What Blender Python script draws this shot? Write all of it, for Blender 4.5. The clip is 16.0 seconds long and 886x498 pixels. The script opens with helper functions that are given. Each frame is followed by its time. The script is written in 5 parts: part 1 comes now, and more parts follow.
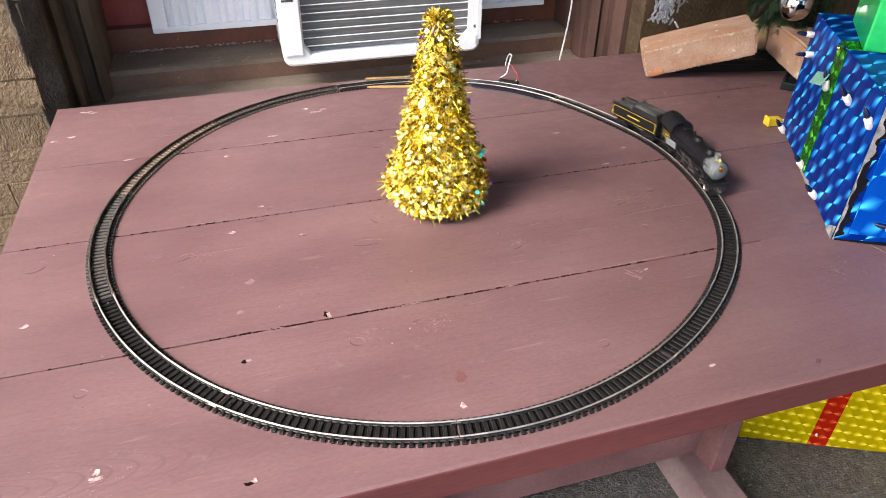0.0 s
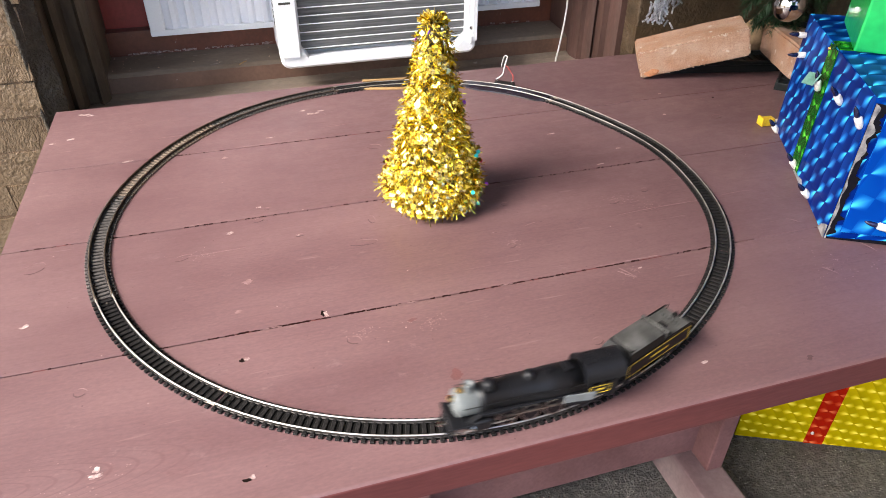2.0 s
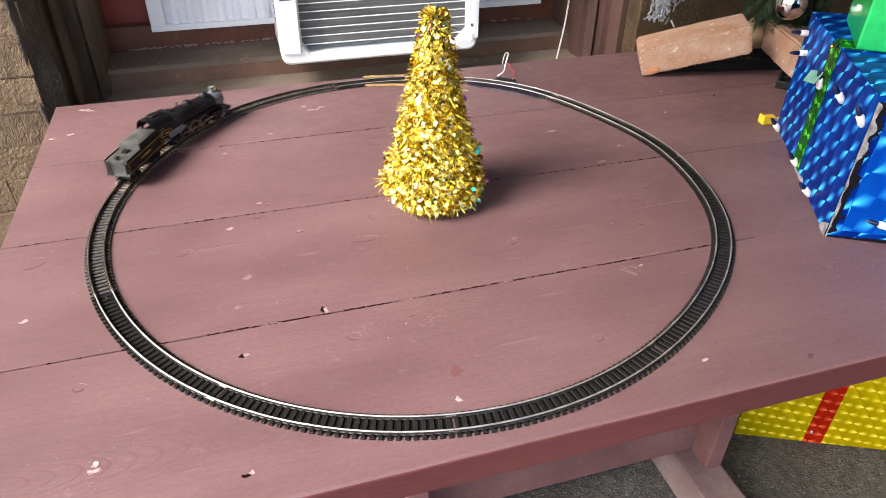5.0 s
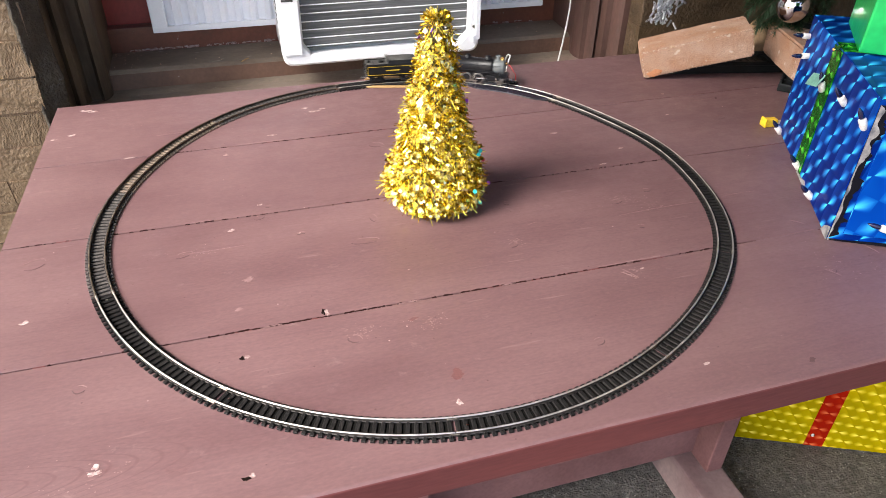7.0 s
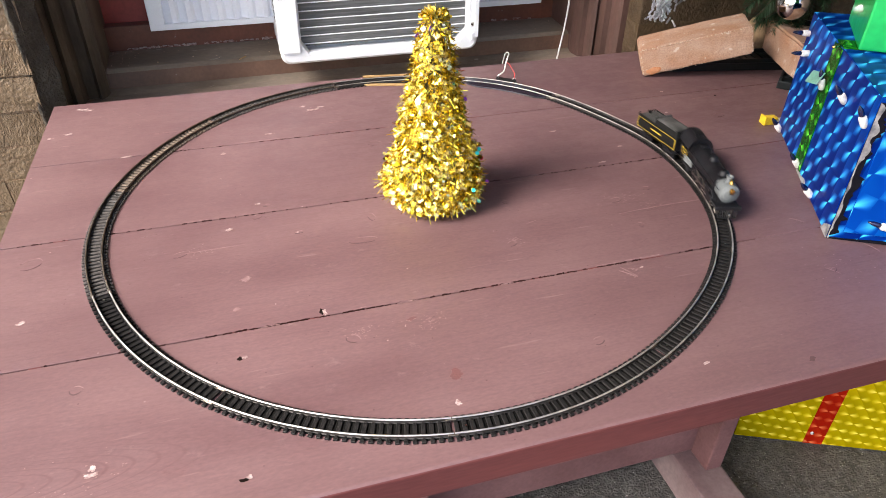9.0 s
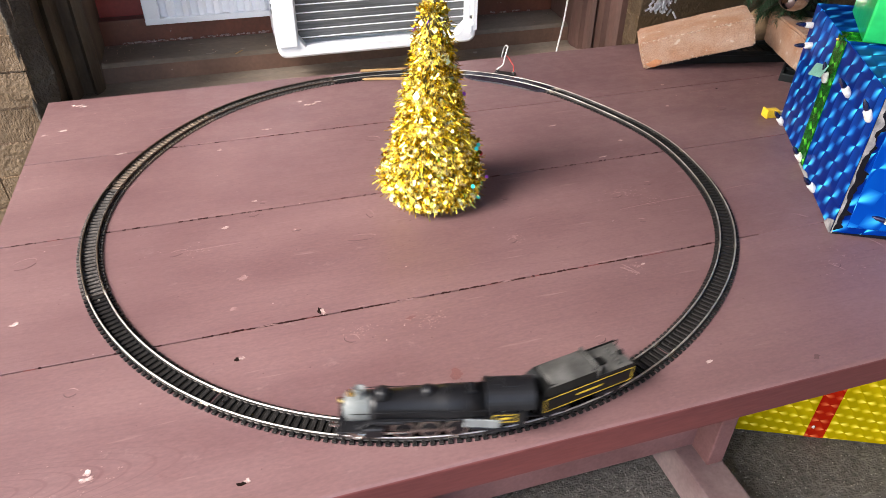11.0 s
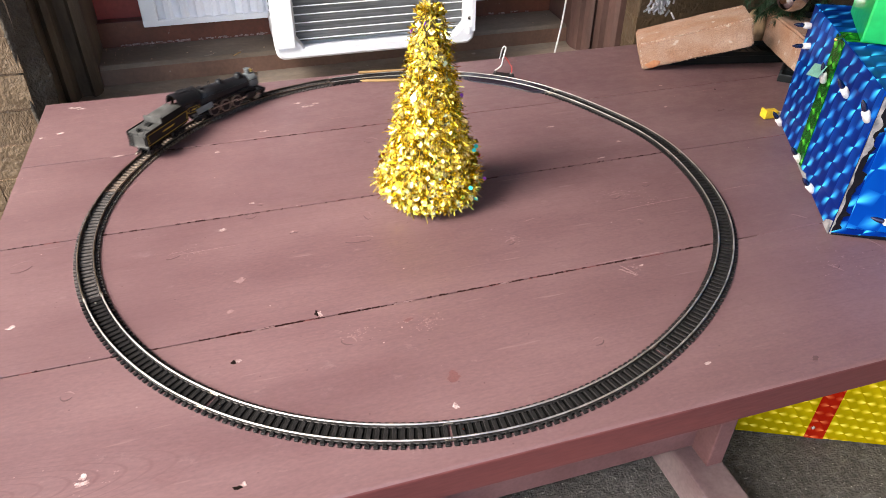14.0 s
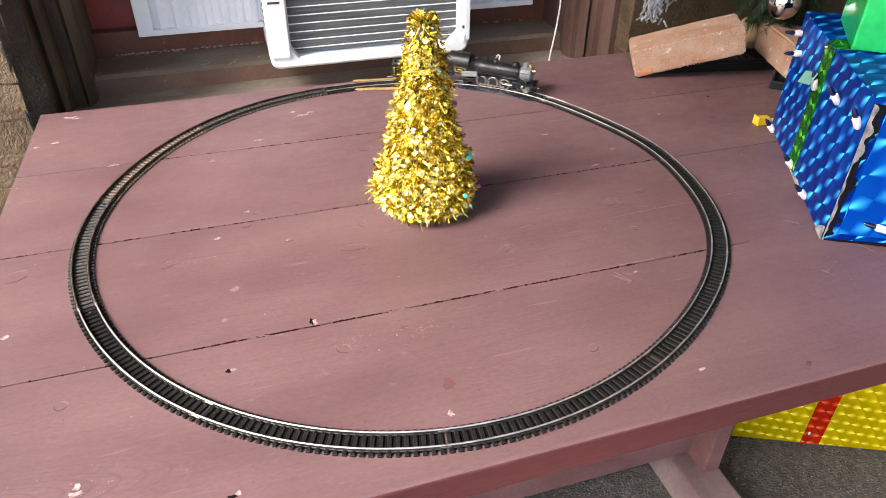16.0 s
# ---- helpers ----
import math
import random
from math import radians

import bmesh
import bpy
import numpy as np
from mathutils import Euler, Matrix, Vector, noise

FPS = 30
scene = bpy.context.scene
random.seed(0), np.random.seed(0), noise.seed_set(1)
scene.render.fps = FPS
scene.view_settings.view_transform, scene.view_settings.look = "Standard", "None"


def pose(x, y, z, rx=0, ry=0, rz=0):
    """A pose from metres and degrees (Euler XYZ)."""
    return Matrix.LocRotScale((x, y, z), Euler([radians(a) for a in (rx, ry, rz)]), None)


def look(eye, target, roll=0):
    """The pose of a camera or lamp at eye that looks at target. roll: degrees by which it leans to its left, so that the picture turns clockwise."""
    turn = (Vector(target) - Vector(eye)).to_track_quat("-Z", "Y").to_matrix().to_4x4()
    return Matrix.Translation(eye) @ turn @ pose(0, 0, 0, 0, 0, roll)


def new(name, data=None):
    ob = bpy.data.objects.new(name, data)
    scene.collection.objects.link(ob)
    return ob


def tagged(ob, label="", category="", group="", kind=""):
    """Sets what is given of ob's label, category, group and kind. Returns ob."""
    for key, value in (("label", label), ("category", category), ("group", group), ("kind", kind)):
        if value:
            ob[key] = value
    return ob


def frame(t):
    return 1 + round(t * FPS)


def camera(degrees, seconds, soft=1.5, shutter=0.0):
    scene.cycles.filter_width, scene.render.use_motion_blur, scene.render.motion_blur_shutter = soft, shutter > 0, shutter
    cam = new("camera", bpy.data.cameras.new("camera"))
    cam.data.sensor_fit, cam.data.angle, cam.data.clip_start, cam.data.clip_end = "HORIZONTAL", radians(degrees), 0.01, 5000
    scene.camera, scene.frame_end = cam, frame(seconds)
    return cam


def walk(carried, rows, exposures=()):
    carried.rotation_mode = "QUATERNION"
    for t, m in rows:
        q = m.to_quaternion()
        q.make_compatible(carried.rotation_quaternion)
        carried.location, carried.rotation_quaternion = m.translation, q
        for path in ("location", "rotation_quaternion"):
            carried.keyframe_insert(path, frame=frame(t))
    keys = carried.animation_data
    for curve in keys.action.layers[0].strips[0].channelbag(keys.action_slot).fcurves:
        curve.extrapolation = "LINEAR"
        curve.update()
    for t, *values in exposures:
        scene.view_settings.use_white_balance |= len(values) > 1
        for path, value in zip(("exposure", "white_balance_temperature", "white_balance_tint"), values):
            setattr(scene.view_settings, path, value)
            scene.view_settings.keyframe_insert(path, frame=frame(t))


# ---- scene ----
# the shot: one hand-held camera over a table, hardly moving
cam = camera(65.88, 16.0, soft=0.78, shutter=0.55)


def eye_pose(x, y, z, yaw, pitch, roll):
    d = Vector((-math.sin(radians(yaw)) * math.cos(radians(pitch)),
                math.cos(radians(yaw)) * math.cos(radians(pitch)), math.sin(radians(pitch))))
    e = Vector((x, y, z))
    return look(e, e + d, roll)


walk(cam, [(t, eye_pose(*q)) for t, *q in (
    (0.0, -0.1935, -0.7424, 0.4532, -17.143, -35.041, 0.765),
    (0.5, -0.1936, -0.7417, 0.4533, -17.318, -34.991, 0.907),
    (1.0, -0.1930, -0.7443, 0.4542, -17.310, -34.939, 0.904),
    (1.5, -0.1929, -0.7484, 0.4553, -17.195, -34.885, 0.794),
    (2.0, -0.1926, -0.7506, 0.4556, -17.265, -34.895, 0.611),
    (2.5, -0.1922, -0.7522, 0.4555, -17.236, -34.895, 0.620),
    (3.0, -0.1922, -0.7524, 0.4545, -17.274, -34.827, 0.659),
    (3.5, -0.1929, -0.7517, 0.4534, -17.348, -34.827, 0.759),
    (4.0, -0.1934, -0.7515, 0.4533, -17.374, -34.944, 0.791),
    (6.5, -0.1927, -0.7480, 0.4538, -17.131, -35.082, 1.033),
    (7.0, -0.1932, -0.7483, 0.4541, -17.222, -34.975, 1.014),
    (7.5, -0.1936, -0.7484, 0.4551, -17.226, -34.944, 1.005),
    (8.0, -0.1939, -0.7479, 0.4548, -17.250, -34.971, 1.033),
    (8.5, -0.1920, -0.7466, 0.4540, -17.243, -35.103, 1.000),
    (9.0, -0.1915, -0.7448, 0.4534, -17.319, -35.170, 0.967),
    (11.5, -0.1852, -0.7339, 0.4522, -17.226, -35.968, 0.587),
    (12.0, -0.1827, -0.7346, 0.4518, -16.997, -36.067, 0.413),
    (12.5, -0.1831, -0.7356, 0.4513, -16.937, -36.061, 0.298),
    (13.0, -0.1842, -0.7371, 0.4514, -16.847, -36.062, 0.311),
    (13.5, -0.1869, -0.7371, 0.4517, -16.862, -36.082, 0.568),
    (14.0, -0.1849, -0.7334, 0.4522, -17.369, -35.719, 0.597),
    (14.5, -0.1854, -0.7303, 0.4525, -17.584, -35.577, 0.716),
    (15.0, -0.1828, -0.7311, 0.4532, -17.584, -35.207, 0.516),
    (15.5, -0.1827, -0.7328, 0.4527, -17.566, -35.144, 0.533),
    (16.0, -0.1837, -0.7355, 0.4531, -17.742, -35.065, 0.524),
)])

# ---------------------------------------------------------------- light
world = bpy.data.worlds.new("world")
scene.world = world
world.use_nodes = True
wn = world.node_tree.nodes
sky = wn.new("ShaderNodeTexSky")
sky.sky_type = "NISHITA"
sky.sun_disc = False
sky.sun_elevation = radians(43)
sky.dust_density = 3.0
sky.sun_rotation = radians(-105)
wn["Background"].inputs[1].default_value = 0.15
world.node_tree.links.new(sky.outputs[0], wn["Background"].inputs[0])

sun_data = bpy.data.lights.new("sun", "SUN")
sun_data.energy = 3.1
sun_data.angle = radians(26)
sun_data.color = (1.0, 0.96, 0.92)
sun = new("sun", sun_data)
sun.matrix_world = look((-2.7, -0.75, 2.6), (0, 0, 0))
scene.view_settings.exposure = 1.64


# ---------------------------------------------------------------- materials
def material(name, base=(0.5, 0.5, 0.5), rough=0.5, metal=0.0, dark=None, scale=40.0, stretch=(1, 1, 1),
             fine=400.0, bump=0.15, depth=0.0006, spec=0.5, spots=None, island=0.0, coat=0.0, mix_lo=0.35, mix_hi=0.7, speckle=0.35):
    """Paint or substance with broad stains, fine grain and relief, in object space."""
    m = bpy.data.materials.new(name)
    m.use_nodes = True
    n, l = m.node_tree.nodes, m.node_tree.links
    b = n["Principled BSDF"]
    b.inputs["Roughness"].default_value = rough
    b.inputs["Metallic"].default_value = metal
    b.inputs["Specular IOR Level"].default_value = spec
    b.inputs["Coat Weight"].default_value = coat
    tc = n.new("ShaderNodeTexCoord")
    mp = n.new("ShaderNodeMapping")
    mp.inputs["Scale"].default_value = stretch
    l.new(tc.outputs["Object"], mp.inputs[0])
    info = n.new("ShaderNodeObjectInfo")
    shift = n.new("ShaderNodeVectorMath")
    shift.operation = "ADD"
    spread = n.new("ShaderNodeMath")
    spread.operation = "MULTIPLY"
    spread.inputs[1].default_value = 7.0
    l.new(info.outputs["Random"], spread.inputs[0])
    l.new(mp.outputs[0], shift.inputs[0])
    l.new(spread.outputs[0], shift.inputs[1])
    big = n.new("ShaderNodeTexNoise")
    big.inputs["Scale"].default_value = scale
    big.inputs["Detail"].default_value = 5
    l.new(shift.outputs[0], big.inputs["Vector"])
    small = n.new("ShaderNodeTexNoise")
    small.inputs["Scale"].default_value = fine
    small.inputs["Detail"].default_value = 3
    l.new(shift.outputs[0], small.inputs["Vector"])
    dark = dark or tuple(c * 0.72 for c in base)
    ramp = n.new("ShaderNodeValToRGB")
    ramp.color_ramp.elements[0].position, ramp.color_ramp.elements[0].color = mix_lo, (*dark, 1)
    ramp.color_ramp.elements[1].position, ramp.color_ramp.elements[1].color = mix_hi, (*base, 1)
    l.new(big.outputs[0], ramp.inputs[0])
    grain = n.new("ShaderNodeMix")
    grain.data_type, grain.blend_type = "RGBA", "MULTIPLY"
    grain.inputs["Factor"].default_value = speckle
    g = n.new("ShaderNodeMapRange")
    g.inputs["From Min"].default_value, g.inputs["From Max"].default_value = 0.3, 0.7
    g.inputs["To Min"].default_value, g.inputs["To Max"].default_value = 0.6, 1.25
    l.new(small.outputs[0], g.inputs[0])
    l.new(ramp.outputs[0], grain.inputs["A"])
    l.new(g.outputs[0], grain.inputs["B"])
    out = grain.outputs["Result"]
    if island:
        hsv = n.new("ShaderNodeHueSaturation")
        v = n.new("ShaderNodeMapRange")
        v.inputs["To Min"].default_value, v.inputs["To Max"].default_value = 1 - island, 1 + island
        l.new(info.outputs["Random"], v.inputs[0])
        l.new(v.outputs[0], hsv.inputs["Value"])
        l.new(out, hsv.inputs["Color"])
        out = hsv.outputs[0]
    if spots:
        sp = n.new("ShaderNodeTexNoise")
        sp.inputs["Scale"].default_value = spots[1]
        sp.inputs["Detail"].default_value = 4
        l.new(shift.outputs[0], sp.inputs["Vector"])
        sr = n.new("ShaderNodeMapRange")
        sr.inputs["From Min"].default_value, sr.inputs["From Max"].default_value = spots[2], spots[2] + 0.05
        l.new(sp.outputs[0], sr.inputs[0])
        sm = n.new("ShaderNodeMix")
        sm.data_type = "RGBA"
        sm.inputs["B"].default_value = (*spots[0], 1)
        l.new(sr.outputs[0], sm.inputs["Factor"])
        l.new(out, sm.inputs["A"])
        out = sm.outputs["Result"]
    l.new(out, b.inputs["Base Color"])
    rr = n.new("ShaderNodeMapRange")
    rr.inputs["To Min"].default_value, rr.inputs["To Max"].default_value = max(rough - 0.1, 0.03), min(rough + 0.12, 1)
    l.new(big.outputs[0], rr.inputs[0])
    l.new(rr.outputs[0], b.inputs["Roughness"])
    if bump:
        add = n.new("ShaderNodeMath")
        add.operation = "ADD"
        l.new(big.outputs[0], add.inputs[0])
        l.new(small.outputs[0], add.inputs[1])
        bp = n.new("ShaderNodeBump")
        bp.inputs["Strength"].default_value = bump
        bp.inputs["Distance"].default_value = depth
        l.new(add.outputs[0], bp.inputs["Height"])
        l.new(bp.outputs[0], b.inputs["Normal"])
    return m


def math_node(tree, op, a, c=None):
    k = tree.nodes.new("ShaderNodeMath")
    k.operation = op
    for i, v in enumerate((a, c)):
        if isinstance(v, (int, float)):
            k.inputs[i].default_value = v
        elif v is not None:
            tree.links.new(v, k.inputs[i])
    return k.outputs[0]


def foil(name, deep, mid, glint, a=0.020, b=0.034, turn=0.0, metal=0.35, rough=0.25):
    """Prismatic wrapping foil: a pressed lattice of lozenges, with glints painted into the base colour where they
    cross.
    """
    m = bpy.data.materials.new(name)
    m.use_nodes = True
    t = m.node_tree
    n, l = t.nodes, t.links
    p = n["Principled BSDF"]
    p.inputs["Metallic"].default_value = metal
    p.inputs["Roughness"].default_value = rough
    p.inputs["Specular IOR Level"].default_value = 0.04
    uv = n.new("ShaderNodeUVMap")
    wob = n.new("ShaderNodeTexNoise")
    wob.inputs["Scale"].default_value = 9
    l.new(uv.outputs[0], wob.inputs["Vector"])
    mp = n.new("ShaderNodeMapping")
    mp.inputs["Rotation"].default_value = (0, 0, turn)
    l.new(uv.outputs[0], mp.inputs[0])
    sep = n.new("ShaderNodeSeparateXYZ")
    l.new(mp.outputs[0], sep.inputs[0])
    x = math_node(t, "DIVIDE", sep.outputs["X"], a)
    y = math_node(t, "DIVIDE", sep.outputs["Y"], b)
    u, v = math_node(t, "ADD", x, y), math_node(t, "SUBTRACT", x, y)
    ru, rv = math_node(t, "ROUND", u), math_node(t, "ROUND", v)
    fu, fv = math_node(t, "SUBTRACT", u, ru), math_node(t, "SUBTRACT", v, rv)
    dx = math_node(t, "ABSOLUTE", math_node(t, "ADD", fu, fv))
    dy = math_node(t, "ABSOLUTE", math_node(t, "SUBTRACT", fu, fv))
    reach = math_node(t, "ADD", dx, dy)
    share = math_node(t, "DIVIDE", dx, math_node(t, "ADD", reach, 0.02))
    su = math_node(t, "ABSOLUTE", math_node(t, "SINE", math_node(t, "MULTIPLY", u, math.pi)))
    sv = math_node(t, "ABSOLUTE", math_node(t, "SINE", math_node(t, "MULTIPLY", v, math.pi)))
    # bow-tie glints on both sides of each crossing, painted more or less strongly
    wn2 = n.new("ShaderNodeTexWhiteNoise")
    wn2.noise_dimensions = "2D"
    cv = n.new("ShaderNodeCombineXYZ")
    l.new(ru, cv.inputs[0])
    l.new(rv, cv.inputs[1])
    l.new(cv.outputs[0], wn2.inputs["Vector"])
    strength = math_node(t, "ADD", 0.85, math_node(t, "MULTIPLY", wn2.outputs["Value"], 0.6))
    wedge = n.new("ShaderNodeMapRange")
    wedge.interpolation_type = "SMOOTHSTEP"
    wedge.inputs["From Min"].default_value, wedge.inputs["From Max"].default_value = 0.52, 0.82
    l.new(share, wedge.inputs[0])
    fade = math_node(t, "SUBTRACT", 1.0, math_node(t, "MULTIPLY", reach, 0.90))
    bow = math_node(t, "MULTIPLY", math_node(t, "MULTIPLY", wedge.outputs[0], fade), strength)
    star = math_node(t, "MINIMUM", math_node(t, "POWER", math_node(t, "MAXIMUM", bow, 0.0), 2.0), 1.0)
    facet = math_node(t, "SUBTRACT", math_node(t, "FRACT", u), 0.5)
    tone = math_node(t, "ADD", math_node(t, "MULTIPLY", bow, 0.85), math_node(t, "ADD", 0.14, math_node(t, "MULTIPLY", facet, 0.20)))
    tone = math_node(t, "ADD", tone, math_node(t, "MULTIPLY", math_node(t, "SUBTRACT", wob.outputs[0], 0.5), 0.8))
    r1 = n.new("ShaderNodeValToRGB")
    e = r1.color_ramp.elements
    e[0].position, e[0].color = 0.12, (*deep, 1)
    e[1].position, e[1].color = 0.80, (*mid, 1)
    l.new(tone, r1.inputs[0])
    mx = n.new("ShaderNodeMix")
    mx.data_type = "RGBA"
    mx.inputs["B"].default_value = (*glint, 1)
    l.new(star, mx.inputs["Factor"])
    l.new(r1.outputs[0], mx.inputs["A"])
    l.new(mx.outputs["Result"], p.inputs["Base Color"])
    bp = n.new("ShaderNodeBump")
    bp.inputs["Strength"].default_value = 0.35
    bp.inputs["Distance"].default_value = 0.0015
    l.new(math_node(t, "ADD", math_node(t, "MULTIPLY", su, sv), math_node(t, "MULTIPLY", wob.outputs[0], 3.0)), bp.inputs["Height"])
    l.new(bp.outputs[0], p.inputs["Normal"])
    return m


def painted_plank(name):
    """Old maroon paint over planks: cathedral grain, scuffs, a few bare specks, in object space."""
    m = material(name, (0.160, 0.091, 0.091), 0.42, dark=(0.119, 0.063, 0.065), scale=8, stretch=(0.6, 1.3, 1.3), fine=300, bump=0.0, speckle=0.26, spec=0.45)
    t = m.node_tree
    n, l = t.nodes, t.links
    p = n["Principled BSDF"]
    base = p.inputs["Base Color"].links[0].from_socket
    tc = n.new("ShaderNodeTexCoord")
    mp = n.new("ShaderNodeMapping")
    mp.inputs["Scale"].default_value = (0.16, 1.0, 1.0)
    l.new(tc.outputs["Object"], mp.inputs[0])
    wv = n.new("ShaderNodeTexWave")
    wv.wave_type, wv.bands_direction = "BANDS", "Y"
    wv.inputs["Scale"].default_value = 22
    wv.inputs["Distortion"].default_value = 9
    wv.inputs["Detail"].default_value = 3
    wv.inputs["Detail Scale"].default_value = 0.9
    l.new(mp.outputs[0], wv.inputs["Vector"])
    hair = n.new("ShaderNodeTexNoise")
    mp2 = n.new("ShaderNodeMapping")
    mp2.inputs["Scale"].default_value = (0.22, 1.0, 1.0)
    mp2.inputs["Rotation"].default_value = (0, 0, 0.03)
    l.new(tc.outputs["Object"], mp2.inputs[0])
    l.new(mp2.outputs[0], hair.inputs["Vector"])
    hair.inputs["Scale"].default_value = 480
    hair.inputs["Detail"].default_value = 4
    scuff = n.new("ShaderNodeTexNoise")
    scuff.inputs["Scale"].default_value = 48
    scuff.inputs["Detail"].default_value = 8
    scuff.inputs["Roughness"].default_value = 0.7
    mp3 = n.new("ShaderNodeMapping")
    mp3.inputs["Scale"].default_value = (0.75, 1.1, 1.0)
    l.new(tc.outputs["Object"], mp3.inputs[0])
    l.new(mp3.outputs[0], scuff.inputs["Vector"])

    def ranged(src, a, b, lo, hi):
        k = n.new("ShaderNodeMapRange")
        for key, val in (("From Min", a), ("From Max", b), ("To Min", lo), ("To Max", hi)):
            k.inputs[key].default_value = val
        l.new(src, k.inputs[0])
        return k.outputs[0]

    def mixed(kind, fac, a, b):
        k = n.new("ShaderNodeMix")
        k.data_type, k.blend_type = "RGBA", kind
        if isinstance(fac, float):
            k.inputs["Factor"].default_value = fac
        else:
            l.new(fac, k.inputs["Factor"])
        l.new(a, k.inputs["A"])
        if isinstance(b, tuple):
            k.inputs["B"].default_value = (*b, 1)
        else:
            l.new(b, k.inputs["B"])
        return k.outputs["Result"]

    c = mixed("MULTIPLY", 0.08, base, ranged(wv.outputs["Fac"], 0.0, 0.25, 0.45, 1.05))
    ring = n.new("ShaderNodeTexWave")
    ring.wave_type, ring.rings_direction = "RINGS", "Z"
    ring.inputs["Scale"].default_value = 105
    ring.inputs["Distortion"].default_value = 2.6
    ring.inputs["Detail"].default_value = 2
    ring.inputs["Detail Scale"].default_value = 0.35
    mp5 = n.new("ShaderNodeMapping")
    mp5.inputs["Location"].default_value = (0.52 * 0.15, 0.346, 0)
    mp5.inputs["Scale"].default_value = (0.15, 1.0, 1.0)
    l.new(tc.outputs["Object"], mp5.inputs[0])
    l.new(mp5.outputs[0], ring.inputs["Vector"])
    far = n.new("ShaderNodeVectorMath")
    far.operation = "LENGTH"
    l.new(mp5.outputs[0], far.inputs[0])
    lines = math_node(t, "MULTIPLY", ranged(ring.outputs["Fac"], 0.0, 0.11, 1.0, 0.0), ranged(far.outputs["Value"], 0.030, 0.046, 0.34, 0.0))
    c = mixed("MIX", lines, c, (0.085, 0.036, 0.038))
    c = mixed("MULTIPLY", 0.14, c, ranged(hair.outputs[0], 0.30, 0.70, 0.70, 1.30))
    c = mixed("MIX", ranged(scuff.outputs[0], 0.60, 0.76, 0.0, 0.40), c, (0.30, 0.20, 0.195))
    c = mixed("MIX", ranged(scuff.outputs[0], 0.22, 0.38, 0.50, 0.0), c, (0.085, 0.030, 0.030))
    speck = n.new("ShaderNodeTexVoronoi")
    speck.inputs["Scale"].default_value = 42
    l.new(tc.outputs["Object"], speck.inputs["Vector"])
    sel = n.new("ShaderNodeSeparateColor")
    l.new(speck.outputs["Color"], sel.inputs[0])
    dot = math_node(t, "MULTIPLY", ranged(speck.outputs["Distance"], 0.022, 0.042, 0.9, 0.0), ranged(sel.outputs[0], 0.74, 0.76, 0.0, 1.0))
    c = mixed("MIX", dot, c, (0.42, 0.31, 0.29))
    pits = n.new("ShaderNodeTexVoronoi")
    pits.inputs["Scale"].default_value = 95
    l.new(tc.outputs["Object"], pits.inputs["Vector"])
    sel2 = n.new("ShaderNodeSeparateColor")
    l.new(pits.outputs["Color"], sel2.inputs[0])
    pit = math_node(t, "MULTIPLY", ranged(pits.outputs["Distance"], 0.06, 0.10, 0.75, 0.0), ranged(sel2.outputs[0], 0.78, 0.80, 0.0, 1.0))
    c = mixed("MIX", pit, c, (0.075, 0.030, 0.030))
    scratch = n.new("ShaderNodeTexNoise")
    mp4 = n.new("ShaderNodeMapping")
    mp4.inputs["Scale"].default_value = (0.12, 1.6, 1.0)
    mp4.inputs["Rotation"].default_value = (0, 0, 0.5)
    l.new(tc.outputs["Object"], mp4.inputs[0])
    l.new(mp4.outputs[0], scratch.inputs["Vector"])
    scratch.inputs["Scale"].default_value = 70
    scratch.inputs["Detail"].default_value = 2
    c = mixed("MIX", ranged(scratch.outputs[0], 0.69, 0.75, 0.0, 0.26), c, (0.36, 0.25, 0.24))
    l.new(c, p.inputs["Base Color"])
    l.new(ranged(scuff.outputs[0], 0.3, 0.7, 0.34, 0.58), p.inputs["Roughness"])
    bp = n.new("ShaderNodeBump")
    bp.inputs["Strength"].default_value = 0.30
    bp.inputs["Distance"].default_value = 0.0007
    h = math_node(t, "ADD", math_node(t, "MULTIPLY", ranged(wv.outputs["Fac"], 0.0, 0.25, 0.0, 1.0), 0.2), math_node(t, "ADD", math_node(t, "MULTIPLY", hair.outputs[0], 0.12), math_node(t, "MULTIPLY", scuff.outputs[0], 1.0)))
    l.new(h, bp.inputs["Height"])
    l.new(bp.outputs[0], p.inputs["Normal"])
    return m


M_TABLE = painted_plank("maroon_painted_wood")
M_TABLE_EDGE = material("maroon_shade_tone", (0.138, 0.042, 0.040), 0.5, dark=(0.095, 0.030, 0.031), scale=9,
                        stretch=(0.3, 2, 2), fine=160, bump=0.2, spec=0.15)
M_TRESTLE = material("faded_maroon_wood", (0.205, 0.105, 0.105), 0.6, dark=(0.135, 0.064, 0.064), scale=8, stretch=(1, 1, 1), fine=140, bump=0.3, spec=0.25)
M_FOOT = material("worn_grey_maroon_wood", (0.22, 0.16, 0.155), 0.65, dark=(0.13, 0.075, 0.075), scale=9, fine=140, bump=0.3)
M_CHIP = material("bare_wood_chip", (0.50, 0.41, 0.38), 0.8, dark=(0.22, 0.13, 0.125), scale=260, fine=900, bump=0.1)
M_HOLE = material("dark_knot_hole", (0.012, 0.008, 0.007), 0.95, scale=300, fine=900, spec=0.0)
M_SLEEPER = material("black_plastic", (0.015, 0.0132, 0.0128), 0.6, dark=(0.008, 0.0072, 0.007), spec=0.2, scale=200, fine=900, bump=0.05)
M_SLEEPER_BROWN = material("brown_dusty_plastic", (0.20, 0.145, 0.105), 0.75, dark=(0.085, 0.062, 0.047), scale=200, fine=900, bump=0.05)
